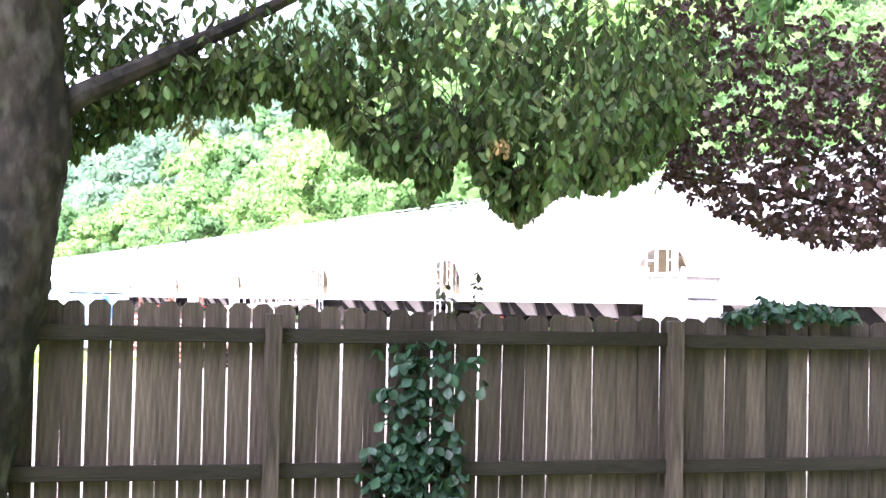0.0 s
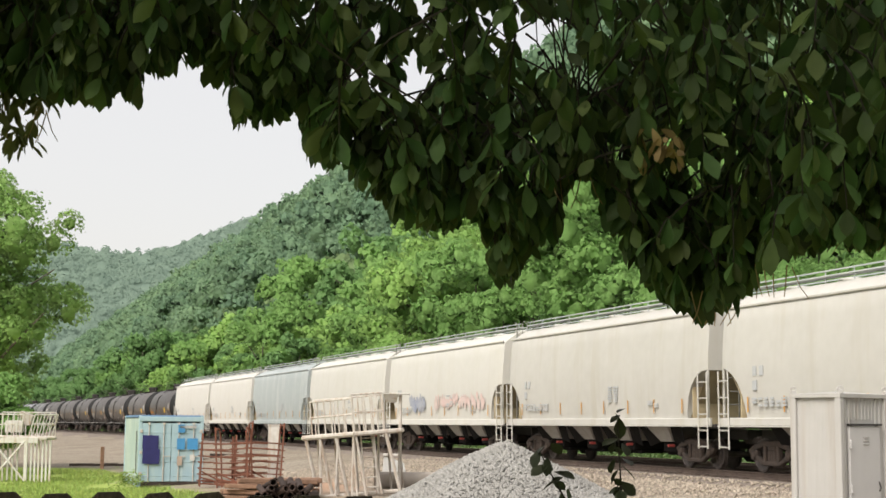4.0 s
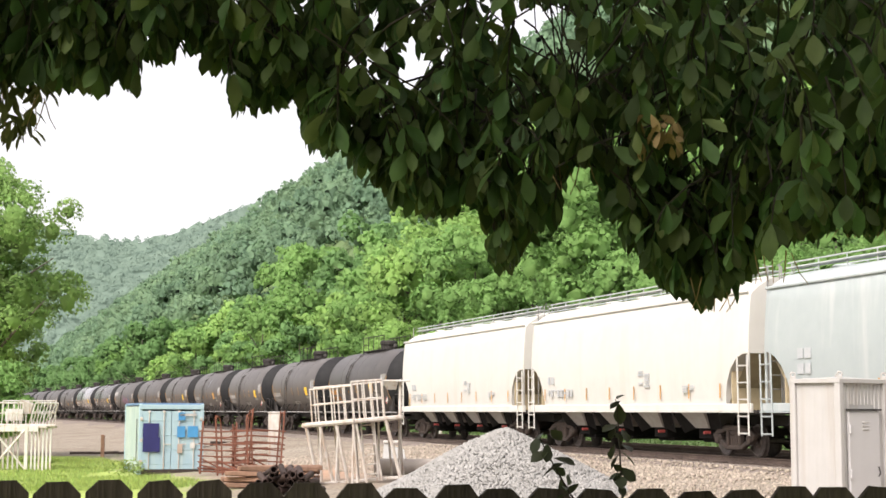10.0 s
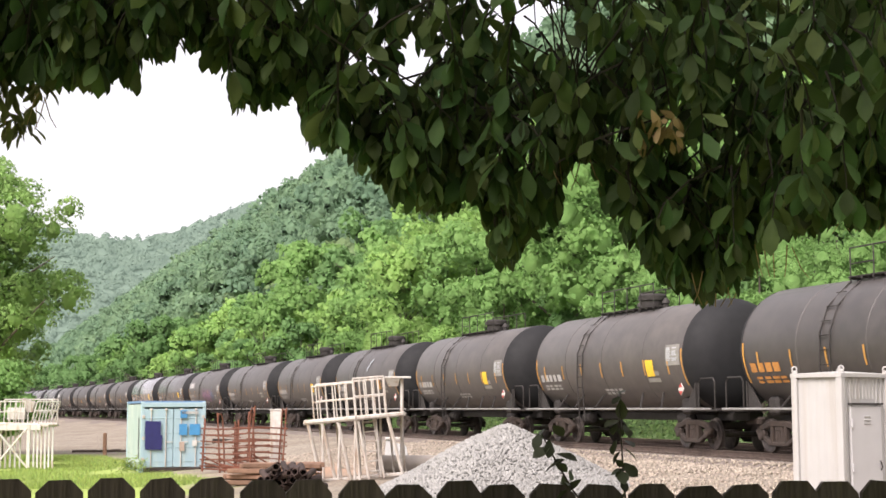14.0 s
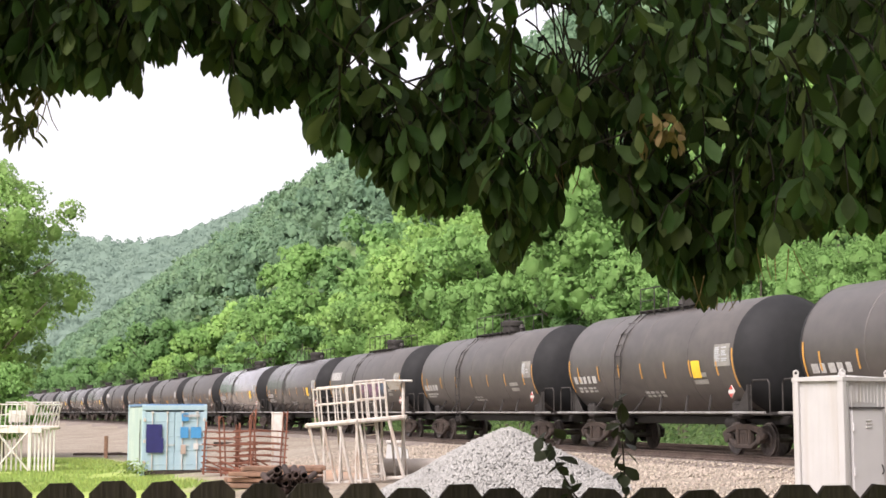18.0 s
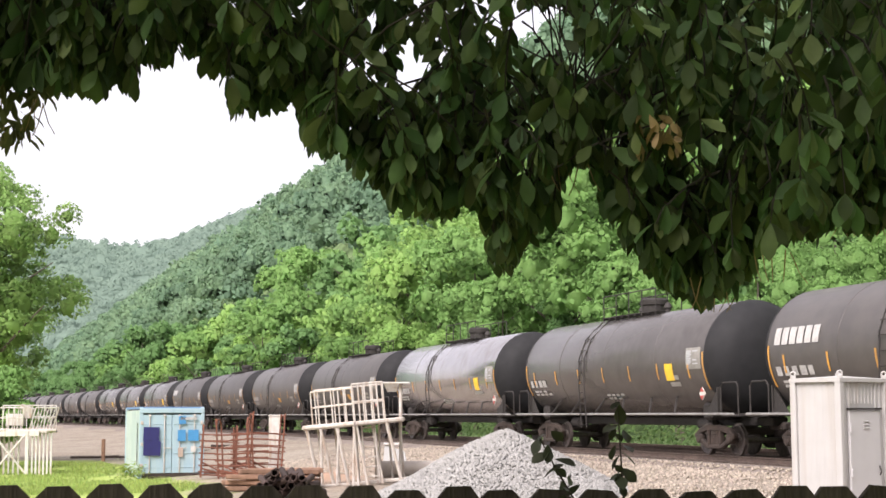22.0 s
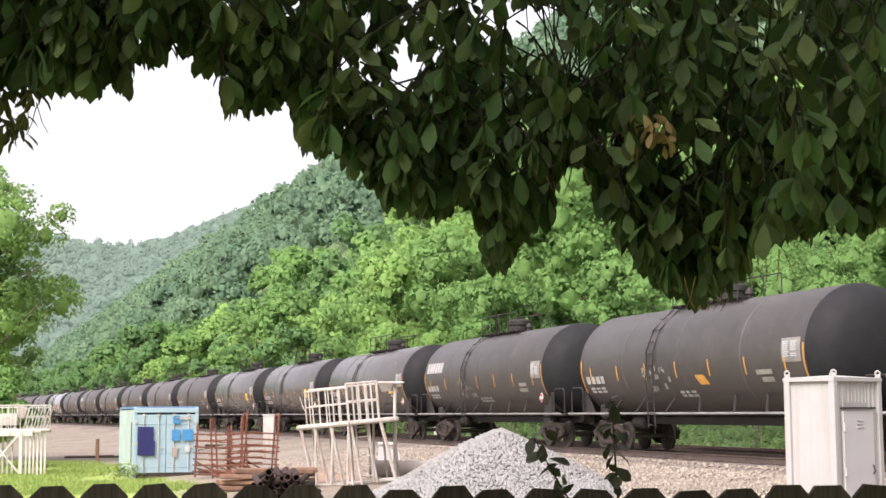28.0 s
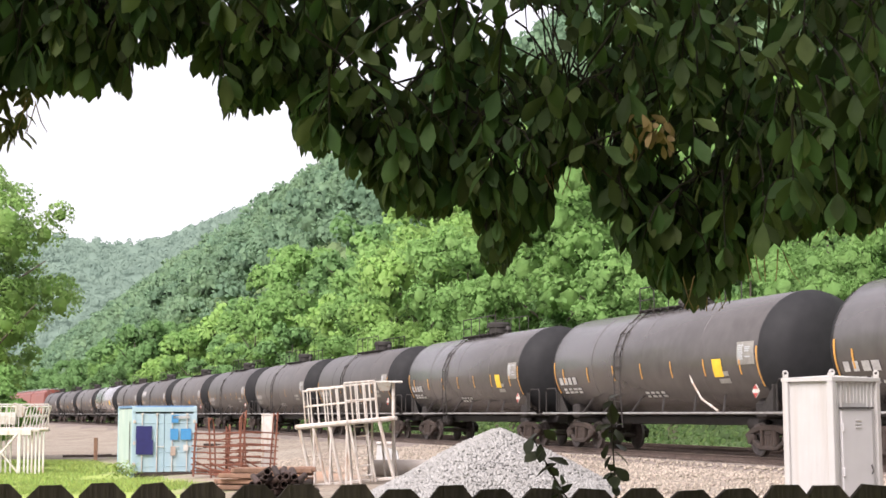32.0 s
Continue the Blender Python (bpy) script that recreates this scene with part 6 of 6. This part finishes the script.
def build_left_platform():
    x, y = -17.7, 62.0
    p = thing("loading_platform", "white painted loading platform with slatted legs and railings", "platform", pose(x, y, float(land(x, y)), 0, 0, 4))
    hd = 1.85
    part("deck", Mesh().box((0.0, 1.0, hd - 0.05), (2.5, 2.2, 0.12), 0.02), M_PIPE, p)
    part("fascia", Mesh().box((-0.1, -0.12, hd - 0.12), (2.0, 0.06, 0.24), 0.01), M_PLAT, p)
    for sx in (-1.05, 0.42):
        part("post", Mesh().box((sx, -0.1, hd / 2), (0.14, 0.14, hd), 0.01), M_PLAT, p)
    for a, b in (((-1.0, 0.05), (0.4, hd - 0.1)), ((-1.0, hd - 0.1), (0.4, 0.05))):
        part("cross_brace", Mesh().tube([(a[0], -0.14, a[1]), (b[0], -0.14, b[1])], 0.045, 4), M_PLAT, p)
    for i in range(6):
        part("slat", Mesh().box((0.62 + i * 0.15, -0.02 + i * 0.03, hd / 2 - 0.02), (0.075, 0.05, hd - 0.05), 0.005), M_PLAT, p)
    for i in range(5):
        part("slat", Mesh().box((-0.85 + i * 0.2, 0.5, hd / 2 - 0.02), (0.075, 0.05, hd - 0.05), 0.005), M_PLAT, p)
    part("kerb_pipe", Mesh().tube([(-1.2, -0.15, hd + 0.02), (1.55, 0.1, hd + 0.0)], 0.07, 8), M_PIPE, p)
    railing(p, [(-1.05, -0.05), (0.15, 0.05)], hd, 0.95, 6, M_PLAT, 0.024, (0.1, -0.12))
    railing(p, [(0.45, 0.1), (1.3, 0.6)], hd, 0.95, 7, M_PLAT, 0.026, (0.28, -0.1))
    railing(p, [(-1.05, 1.9), (1.2, 2.0)], hd, 1.05, 9, M_PLAT, 0.02)
    part("hopper_top", Mesh().add([(0.0, 0.5, hd + 1.1), (0.5, 0.5, hd + 0.9), (0.5, 1.2, hd + 0.9), (0.0, 1.2, hd + 1.1), (0.1, 0.6, hd + 0.5), (0.4, 0.6, hd + 0.5), (0.4, 1.1, hd + 0.5), (0.1, 1.1, hd + 0.5)], [(0, 1, 2, 3), (0, 4, 5, 1), (1, 5, 6, 2), (2, 6, 7, 3), (3, 7, 4, 0), (7, 6, 5, 4)]), M_PIPE, p)
    part("inner_box", Mesh().box((-0.25, 0.7, hd + 0.45), (0.7, 0.5, 0.5), 0.02), M_PLAT, p)
    post = thing("marker_post", "short weathered wooden marker post", "post", pose(-18.2, 80, float(land(-18.2, 80))))
    part("post", Mesh().box((0, 0, 0.6), (0.18, 0.18, 1.2), 0.02), M_RUSTPALE, post)


build_left_platform()


def build_trackside_bits():
    """White marker beyond the tracks; ties standing in for an earth bank along the grass."""
    x, y = 0.0, 93.0
    m = thing("marker_post", "short white painted marker post beyond the tracks", "post", pose(x, y, float(land(x, y)) - 0.02))
    part("post", Mesh().box((0, 0, 0.45), (0.2, 0.16, 0.9), 0.03), M_PLAT, m)
    part("cap", Mesh().box((0, 0, 0.92), (0.24, 0.2, 0.05), 0.01), M_PLAT, m)
    g = random.Random(19)
    # dark half-sunk ties take the place of a low earth bank
    for i in range(7):
        x, y = -20.6 + 1.25 * i, 85.4 + 0.5 * i + g.uniform(-0.3, 0.3)
        k = thing("old_tie", "weathered dark timber tie standing in for an earth bank", "timber", pose(x, y, float(land(x, y)) - 0.06, g.uniform(-6, 6), g.uniform(-3, 3), 20 + g.uniform(-9, 9)), group="old ties laid as a kerb")
        part("timber", Mesh().box((0, 0, 0.05), (1.5 + g.uniform(-0.3, 0.3), 0.24, 0.3), 0.03), M_TIE, k)


build_trackside_bits()


def build_racks():
    """Rusty stacking racks between the container and the platform."""
    g = random.Random(4)
    for x, y, w, h, rz, lean in ((-8.05, 53.5, 1.2, 1.75, 12, 4), (-7.2, 52.2, 1.1, 1.95, -8, -5), (-6.35, 53.0, 1.15, 2.05, 20, 6), (-6.9, 54.2, 1.3, 1.5, 2, 0)):
        t = thing("steel_rack", "rusty red steel stacking rack standing on the gravel", "rack", pose(x, y, float(land(x, y)), 0, lean * 0.6, rz), group="rusty racks by the container")
        for sx in (-w / 2, w / 2):
            for sy in (-0.3, 0.3):
                part("upright", Mesh().tube([(sx, sy, 0), (sx, sy, h + g.uniform(-0.2, 0.25))], 0.03, 6), M_RUST, t)
            part("hoop", Mesh().tube([(sx, -0.3, h - 0.1), (sx, -0.15, h + 0.12), (sx, 0.15, h + 0.12), (sx, 0.3, h - 0.1)], 0.028, 6), M_RUST, t)
        for k in range(7):
            z = 0.2 + k * 0.22
            for sy in (-0.3, 0.3):
                part("bar", Mesh().tube([(-w / 2 - 0.1, sy, z), (w / 2 + 0.1, sy, z + g.uniform(-0.05, 0.05))], 0.022, 5), M_RUST, t)
        for k in range(3):
            part("slanted_bar", Mesh().tube([(-w / 2, -0.34, 0.55 - 0.22 * k), (w / 2, -0.36, 0.0 + 0.05 * k)], 0.03, 5), M_RUST, t)
    x, y = -6.05, 54.0
    t = thing("metal_cabinet", "tall pale grey metal cabinet among the racks", "cabinet", pose(x, y, float(land(x, y))))
    part("body", Mesh().box((0, 0, 1.05), (0.42, 0.35, 2.1), 0.02), M_PLAT, t)
    part("cap", Mesh().box((0, 0, 2.12), (0.46, 0.4, 0.05), 0.01), M_PLAT, t)
    # stacked rails and ties
    for i in range(22):
        lay = i // 6
        x, y = -4.95 + g.uniform(-0.25, 0.25) + 0.1 * lay, 42.0 + (i % 6 - 2.5) * 0.26 + g.uniform(-0.06, 0.06)
        b = thing("old_rail", "long rust-brown rail lying in a heap", "rail", pose(x, y, float(land(x, y)) + 0.08 + 0.15 * lay, g.uniform(-4, 4), g.uniform(-1.5, 1.5), g.uniform(-9, 7)), group="heap of old rails")
        part("bar", Mesh().box((0, 0, 0), (2.2 + g.uniform(-0.5, 0.3), 0.2, 0.13), 0.02), M_RUSTPALE, b)
    # cut pipes and fittings, open ends towards the fence
    for i in range(44):
        lay = i // 12
        k = i % 12
        if k > 11 - 2 * lay:
            continue
        x = -3.9 + (k - (11 - 2 * lay) / 2) * 0.15 + g.uniform(-0.04, 0.04)
        y = 37.4 + g.uniform(-0.25, 0.25)
        r = g.uniform(0.07, 0.1)
        p = thing("cut_pipe", "dark rusted short pipe in a stack", "pipe", pose(x, y, float(land(x, y)) + 0.1 + 0.16 * lay + g.uniform(-0.02, 0.03), g.uniform(-16, 14), 0, g.uniform(-32, 32)), group="stack of dark cut pipes")
        part("barrel", Mesh().lathe([(0.4, r * 0.78), (-0.4, r * 0.78), (-0.4, r), (0.4, r), (0.4, r * 0.78)], 12, "y"), M_DARKPIPE, p)


build_racks()


def build_shed():
    x, y = 6.3, 23.4
    s = thing("equipment_shed", "off-white metal trackside equipment shed with a louvred door", "shed", pose(x, y, 0.0, 0, 0, 0))
    z = float(land(x, y)) - 0.05
    s.matrix_basis = pose(x, y, z, 0, 0, 40)
    h = 2.60 - z
    a, b = 1.22, 0.86  # left face and front face; the near corner at 0, 0
    wl = Mesh()
    n = 24
    vs = []
    for i in range(n + 1):
        yy = b * i / n
        o = 0.005 if i % 4 in (1, 2) else 0
        vs += [(o, yy, 0.1), (o, yy, h - 0.06)]
    wl.add(vs, [(2 * i, 2 * i + 1, 2 * i + 3, 2 * i + 2) for i in range(n)])
    part("side_wall", wl, M_SHED, s)
    part("core", Mesh().box((a / 2 + 0.02, b / 2, h / 2), (a - 0.02, b, h - 0.12), 0.01), M_SHED, s)
    for xx, yy in ((0, 0), (a, 0), (0, b), (a, b)):
        part("corner_post", Mesh().box((xx, yy, h / 2 - 0.01), (0.11, 0.11, h - 0.04), 0.012), M_SHED, s)
    part("roof", Mesh().add([(-0.06, -0.06, h - 0.02), (a + 0.06, -0.06, h - 0.02), (a + 0.06, b + 0.06, h - 0.02), (-0.06, b + 0.06, h - 0.02), (-0.06, -0.06, h - 0.08), (a + 0.06, -0.06, h - 0.08), (a + 0.06, b + 0.06, h - 0.08), (-0.06, b + 0.06, h - 0.08), (a / 2, b / 2, h + 0.03)],
                            [(0, 1, 8), (1, 2, 8), (2, 3, 8), (3, 0, 8), (0, 4, 5, 1), (1, 5, 6, 2), (2, 6, 7, 3), (3, 7, 4, 0), (7, 6, 5, 4)]), M_SHED, s)
    for xx, yy in ((0.0, -0.02), (a, -0.02), (-0.02, b), (a, b)):
        ring = [(xx + 0.038 * math.cos(2 * math.pi * k / 12) * 0.72, yy - 0.038 * math.cos(2 * math.pi * k / 12) * 0.7, h + 0.055 + 0.038 * math.sin(2 * math.pi * k / 12)) for k in range(13)]
        lug = Mesh().tube(ring, 0.016, 6).box((xx, yy, h), (0.03, 0.09, 0.07), 0.008, Matrix.Rotation(radians(45), 3, "Z"))
        part("lifting_lug", lug, M_SHED, s)
    door = part("door", Mesh().box((0.60, -0.03, 1.03), (0.84, 0.05, 2.0), 0.01), M_DOOR, s, "pale grey metal door")
    part("door_head", Mesh().box((0.60, -0.05, 2.06), (0.9, 0.06, 0.03), 0.004), M_STEEL, s)
    for xx in (0.12, 0.24, 0.96, 1.08):
        part("rib", Mesh().box((xx, -0.008, h / 2), (0.035, 0.03, h - 0.2), 0.008), M_SHED, s)
    for i in range(9):
        part("head_rib", Mesh().box((0.22 + i * 0.095, -0.003, (h + 2.08) / 2), (0.03, 0.014, h - 2.2), 0.004), M_SHED, s)
    for k in range(3):
        part("louvre", Mesh().box((0.62, -0.062, 1.86 - 0.055 * k), (0.16, 0.02, 0.025), 0.006), M_WHITE, door)
    for z0 in (0.35, 1.05, 1.75):
        part("hinge", Mesh().box((0.2, -0.06, z0), (0.05, 0.04, 0.14), 0.008), M_DOOR, door)
    part("handle", Mesh().tube([(0.94, -0.07, 1.0), (0.94, -0.1, 1.05), (0.94, -0.07, 1.15)], 0.012, 6), M_STEEL, door)


build_shed()


def stone_protos(seed):
    g = np.random.default_rng(seed)
    out = []
    base = [(-1, -1, -1), (1, -1, -1), (1, 1, -1), (-1, 1, -1), (-1, -1, 1), (1, -1, 1), (1, 1, 1), (-1, 1, 1)]
    faces = [(0, 3, 2, 1), (4, 5, 6, 7), (0, 1, 5, 4), (1, 2, 6, 5), (2, 3, 7, 6), (3, 0, 4, 7)]
    for i in range(8):
        v = np.array(base, float) * 0.5
        v = v * (1 + 0.35 * g.normal(size=v.shape)) * np.array([1, 0.8, 0.65])
        out.append(v)
    return out, np.array(faces)


def strew(points, size, seed, material, name):
    """Angular stones at points, as one mesh."""
    g = np.random.default_rng(seed)
    protos, faces = stone_protos(seed)
    vs, fs = [], []
    for i, p in enumerate(points):
        a, b, c = g.random(3) * 6.28
        R = np.array(Euler((a, b, c)).to_matrix())
        vs.append((protos[g.integers(8)] * size * (0.5 + g.random())) @ R.T + p)
        fs.append(faces + 8 * i)
    return fast_mesh(name, np.concatenate(vs), np.concatenate(fs), material)


def build_pile():
    cx, cy, r = 1.5, 34.5, 3.2
    z = float(land(cx, cy))
    hp = 1.66 - z

    def height(dx, dy):
        d = np.hypot(dx, dy) / r
        n = noise.noise((dx * 0.5, dy * 0.5, 2.0)) * 0.14
        return hp * max(0.0, 1 - d ** 1.12 + n * d * 1.4) if d < 1.15 else 0.0

    pile = thing("stone_pile", "heap of pale grey crushed limestone", "gravel pile", pose(cx, cy, z))
    m = Mesh()
    na, nr = 48, 16
    for i in range(nr + 1):
        for j in range(na):
            a, rr = 6.2832 * j / na, r * 1.1 * i / nr
            dx, dy = rr * math.cos(a), rr * math.sin(a)
            m.v.append((dx, dy, height(dx, dy) - 0.03))
    for i in range(nr):
        for j in range(na):
            m.f.append((i * na + j, i * na + (j + 1) % na, (i + 1) * na + (j + 1) % na, (i + 1) * na + j))
    part("stone_mass", m, M_STONE, pile, smooth=True)
    g = np.random.default_rng(77)
    pts = []
    while len(pts) < 22000:
        a, rr = g.random() * 6.28, r * 1.12 * math.sqrt(g.random())
        dx, dy = rr * math.cos(a), rr * math.sin(a)
        if dy > 1.6:
            continue
        pts.append((dx, dy, height(dx, dy) + 0.005))
    part("loose_stone", strew(np.array(pts), 0.046, 78, M_STONE, "loose_stone"), M_STONE, pile, kind="stuff")
    pts = []
    for _ in range(22000):
        s = g.uniform(6, 70)
        q = -g.uniform(1.9, 9.5)
        x, y, _ = track(s, q)
        if y < 20 or x > 0.33 * y + 2:
            continue
        zz = float(land(x, y))
        if -3.6 < q < -1.9:
            zz = max(zz, RAIL_Z - 0.2 - 0.32 * (-q - 2.3) if q < -2.3 else RAIL_Z - 0.2)
        pts.append((x, y, zz + 0.01))
    tagged(new("track_gravel", strew(np.array(pts), 0.052, 79, M_BALLAST, "track_gravel")), "loose tan gravel beside the railway track", "gravel", kind="stuff")


build_pile()


def build_grass():
    g = np.random.default_rng(88)
    vs, n = [], 0
    while n < 26000:
        y = g.uniform(44, 78)
        x = g.uniform(-0.36 * y, -5.0)
        if -13.6 < x < -8.0 and 55 < y < 64:
            continue
        if across(x, y) > -14.5 or noise.noise((x * 0.3, y * 0.3, 5)) < -0.35:
            continue
        if -9.5 < x and y > 50:
            continue
        z = float(land(x, y))
        h = 0.06 + 0.10 * g.random() * (1 + max(0, noise.noise((x, y, 9))))
        a = g.random() * 6.28
        w = 0.018
        dx, dy = w * math.cos(a), w * math.sin(a)
        lx, ly = g.normal() * 0.05, g.normal() * 0.05
        vs.append([(x - dx, y - dy, z - 0.02), (x + dx, y + dy, z - 0.02), (x + lx, y + ly, z + h)])
        n += 1
    v = np.array(vs).reshape(-1, 3)
    tagged(new("grass", fast_mesh("grass", v, np.arange(len(v)).reshape(-1, 3), M_GRASSB)), "bright green rough grass strip", "grass", kind="stuff")
    # weeds by the container and the undergrowth beyond the tracks
    w = thing("weed_clump", "pale green weeds before the container", "weeds", pose(-11.7, 55.9, float(land(-11.7, 55.9))))
    pts = np.stack([g.normal(size=150) * 0.28, g.normal(size=150) * 0.12, np.abs(g.normal(size=150)) * 0.25 + 0.1], 1)
    part("leaf", sprays(pts, 0.12, 0.05, (2, 4), 91, M_GRASSB, "leaf", (0.8, 2.6)), M_GRASSB, w, kind="stuff")
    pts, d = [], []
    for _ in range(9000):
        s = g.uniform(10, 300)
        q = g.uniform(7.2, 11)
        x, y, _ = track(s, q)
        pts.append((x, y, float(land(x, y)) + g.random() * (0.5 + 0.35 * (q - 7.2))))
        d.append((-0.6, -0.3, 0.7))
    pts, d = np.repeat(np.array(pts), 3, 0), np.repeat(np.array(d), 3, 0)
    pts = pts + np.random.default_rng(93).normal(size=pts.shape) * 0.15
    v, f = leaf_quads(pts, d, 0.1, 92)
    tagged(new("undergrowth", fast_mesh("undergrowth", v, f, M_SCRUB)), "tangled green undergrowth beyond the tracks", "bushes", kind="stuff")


build_grass()


def build_ties():
    """Ties under the rails, those by the yard singly, the far ones joined."""
    tie = Mesh().box((0, 0, 0), (0.22, 2.6, 0.17), 0.01).build("tie", M_TIE)
    for line, off, z in ((TRACK_A, 0.0, RAIL_Z - 0.235), (TRACK_B, 4.4, RAIL_Z - 0.265)):
        s = 14.0
        far = Mesh()
        while s < 300:
            x, y, h = track(s, off)
            if s < 110:
                t = part("tie", tie, M_TIE, line)
                t.matrix_basis = pose(x, y, z, 0, 0, math.degrees(h))
            else:
                far.box((x, y, z), (0.22, 2.6, 0.17), 0, Euler((0, 0, h)).to_matrix())
            s += 0.56
        part("far_ties", far, M_TIE, line, kind="stuff")


build_ties()


# ---- movement ----
def motions():
    times = [0, 1, 2, 3, 4, 5, 6, 7, 8, 9, 10, 11, 12, 13, 14, 15, 16, 17, 18, 19, 20, 21, 22, 23, 24, 25, 26, 27, 28, 29, 30, 31, 32]
    for car, off in TRAIN:
        walk(car, [(t, car_pose(rear_at(t) + off)) for t in times])
        near = [k for k in range(0, 32 * 30 + 1) if 8 < rear_at(k / 30) + off < 75]
        if not near:
            continue
        keys = sorted({0, 960, *near})
        for tr in [o for o in car.children if o.name.startswith("truck")]:
            for ws in [o for o in tr.children if o.name.startswith("wheelset")]:
                base = Matrix.Translation(ws.matrix_basis.translation)
                rows = []
                for k in keys:
                    s = rear_at(k / 30) - rear_at(near[0] / 30)
                    if k < near[0] or k > near[-1]:
                        s = 0.0 if k < near[0] else rear_at(near[-1] / 30) - rear_at(near[0] / 30)
                    rows.append((k / 30, base @ Matrix.Rotation(-s / 0.455, 4, "Y")))
                walk(ws, rows)


motions()
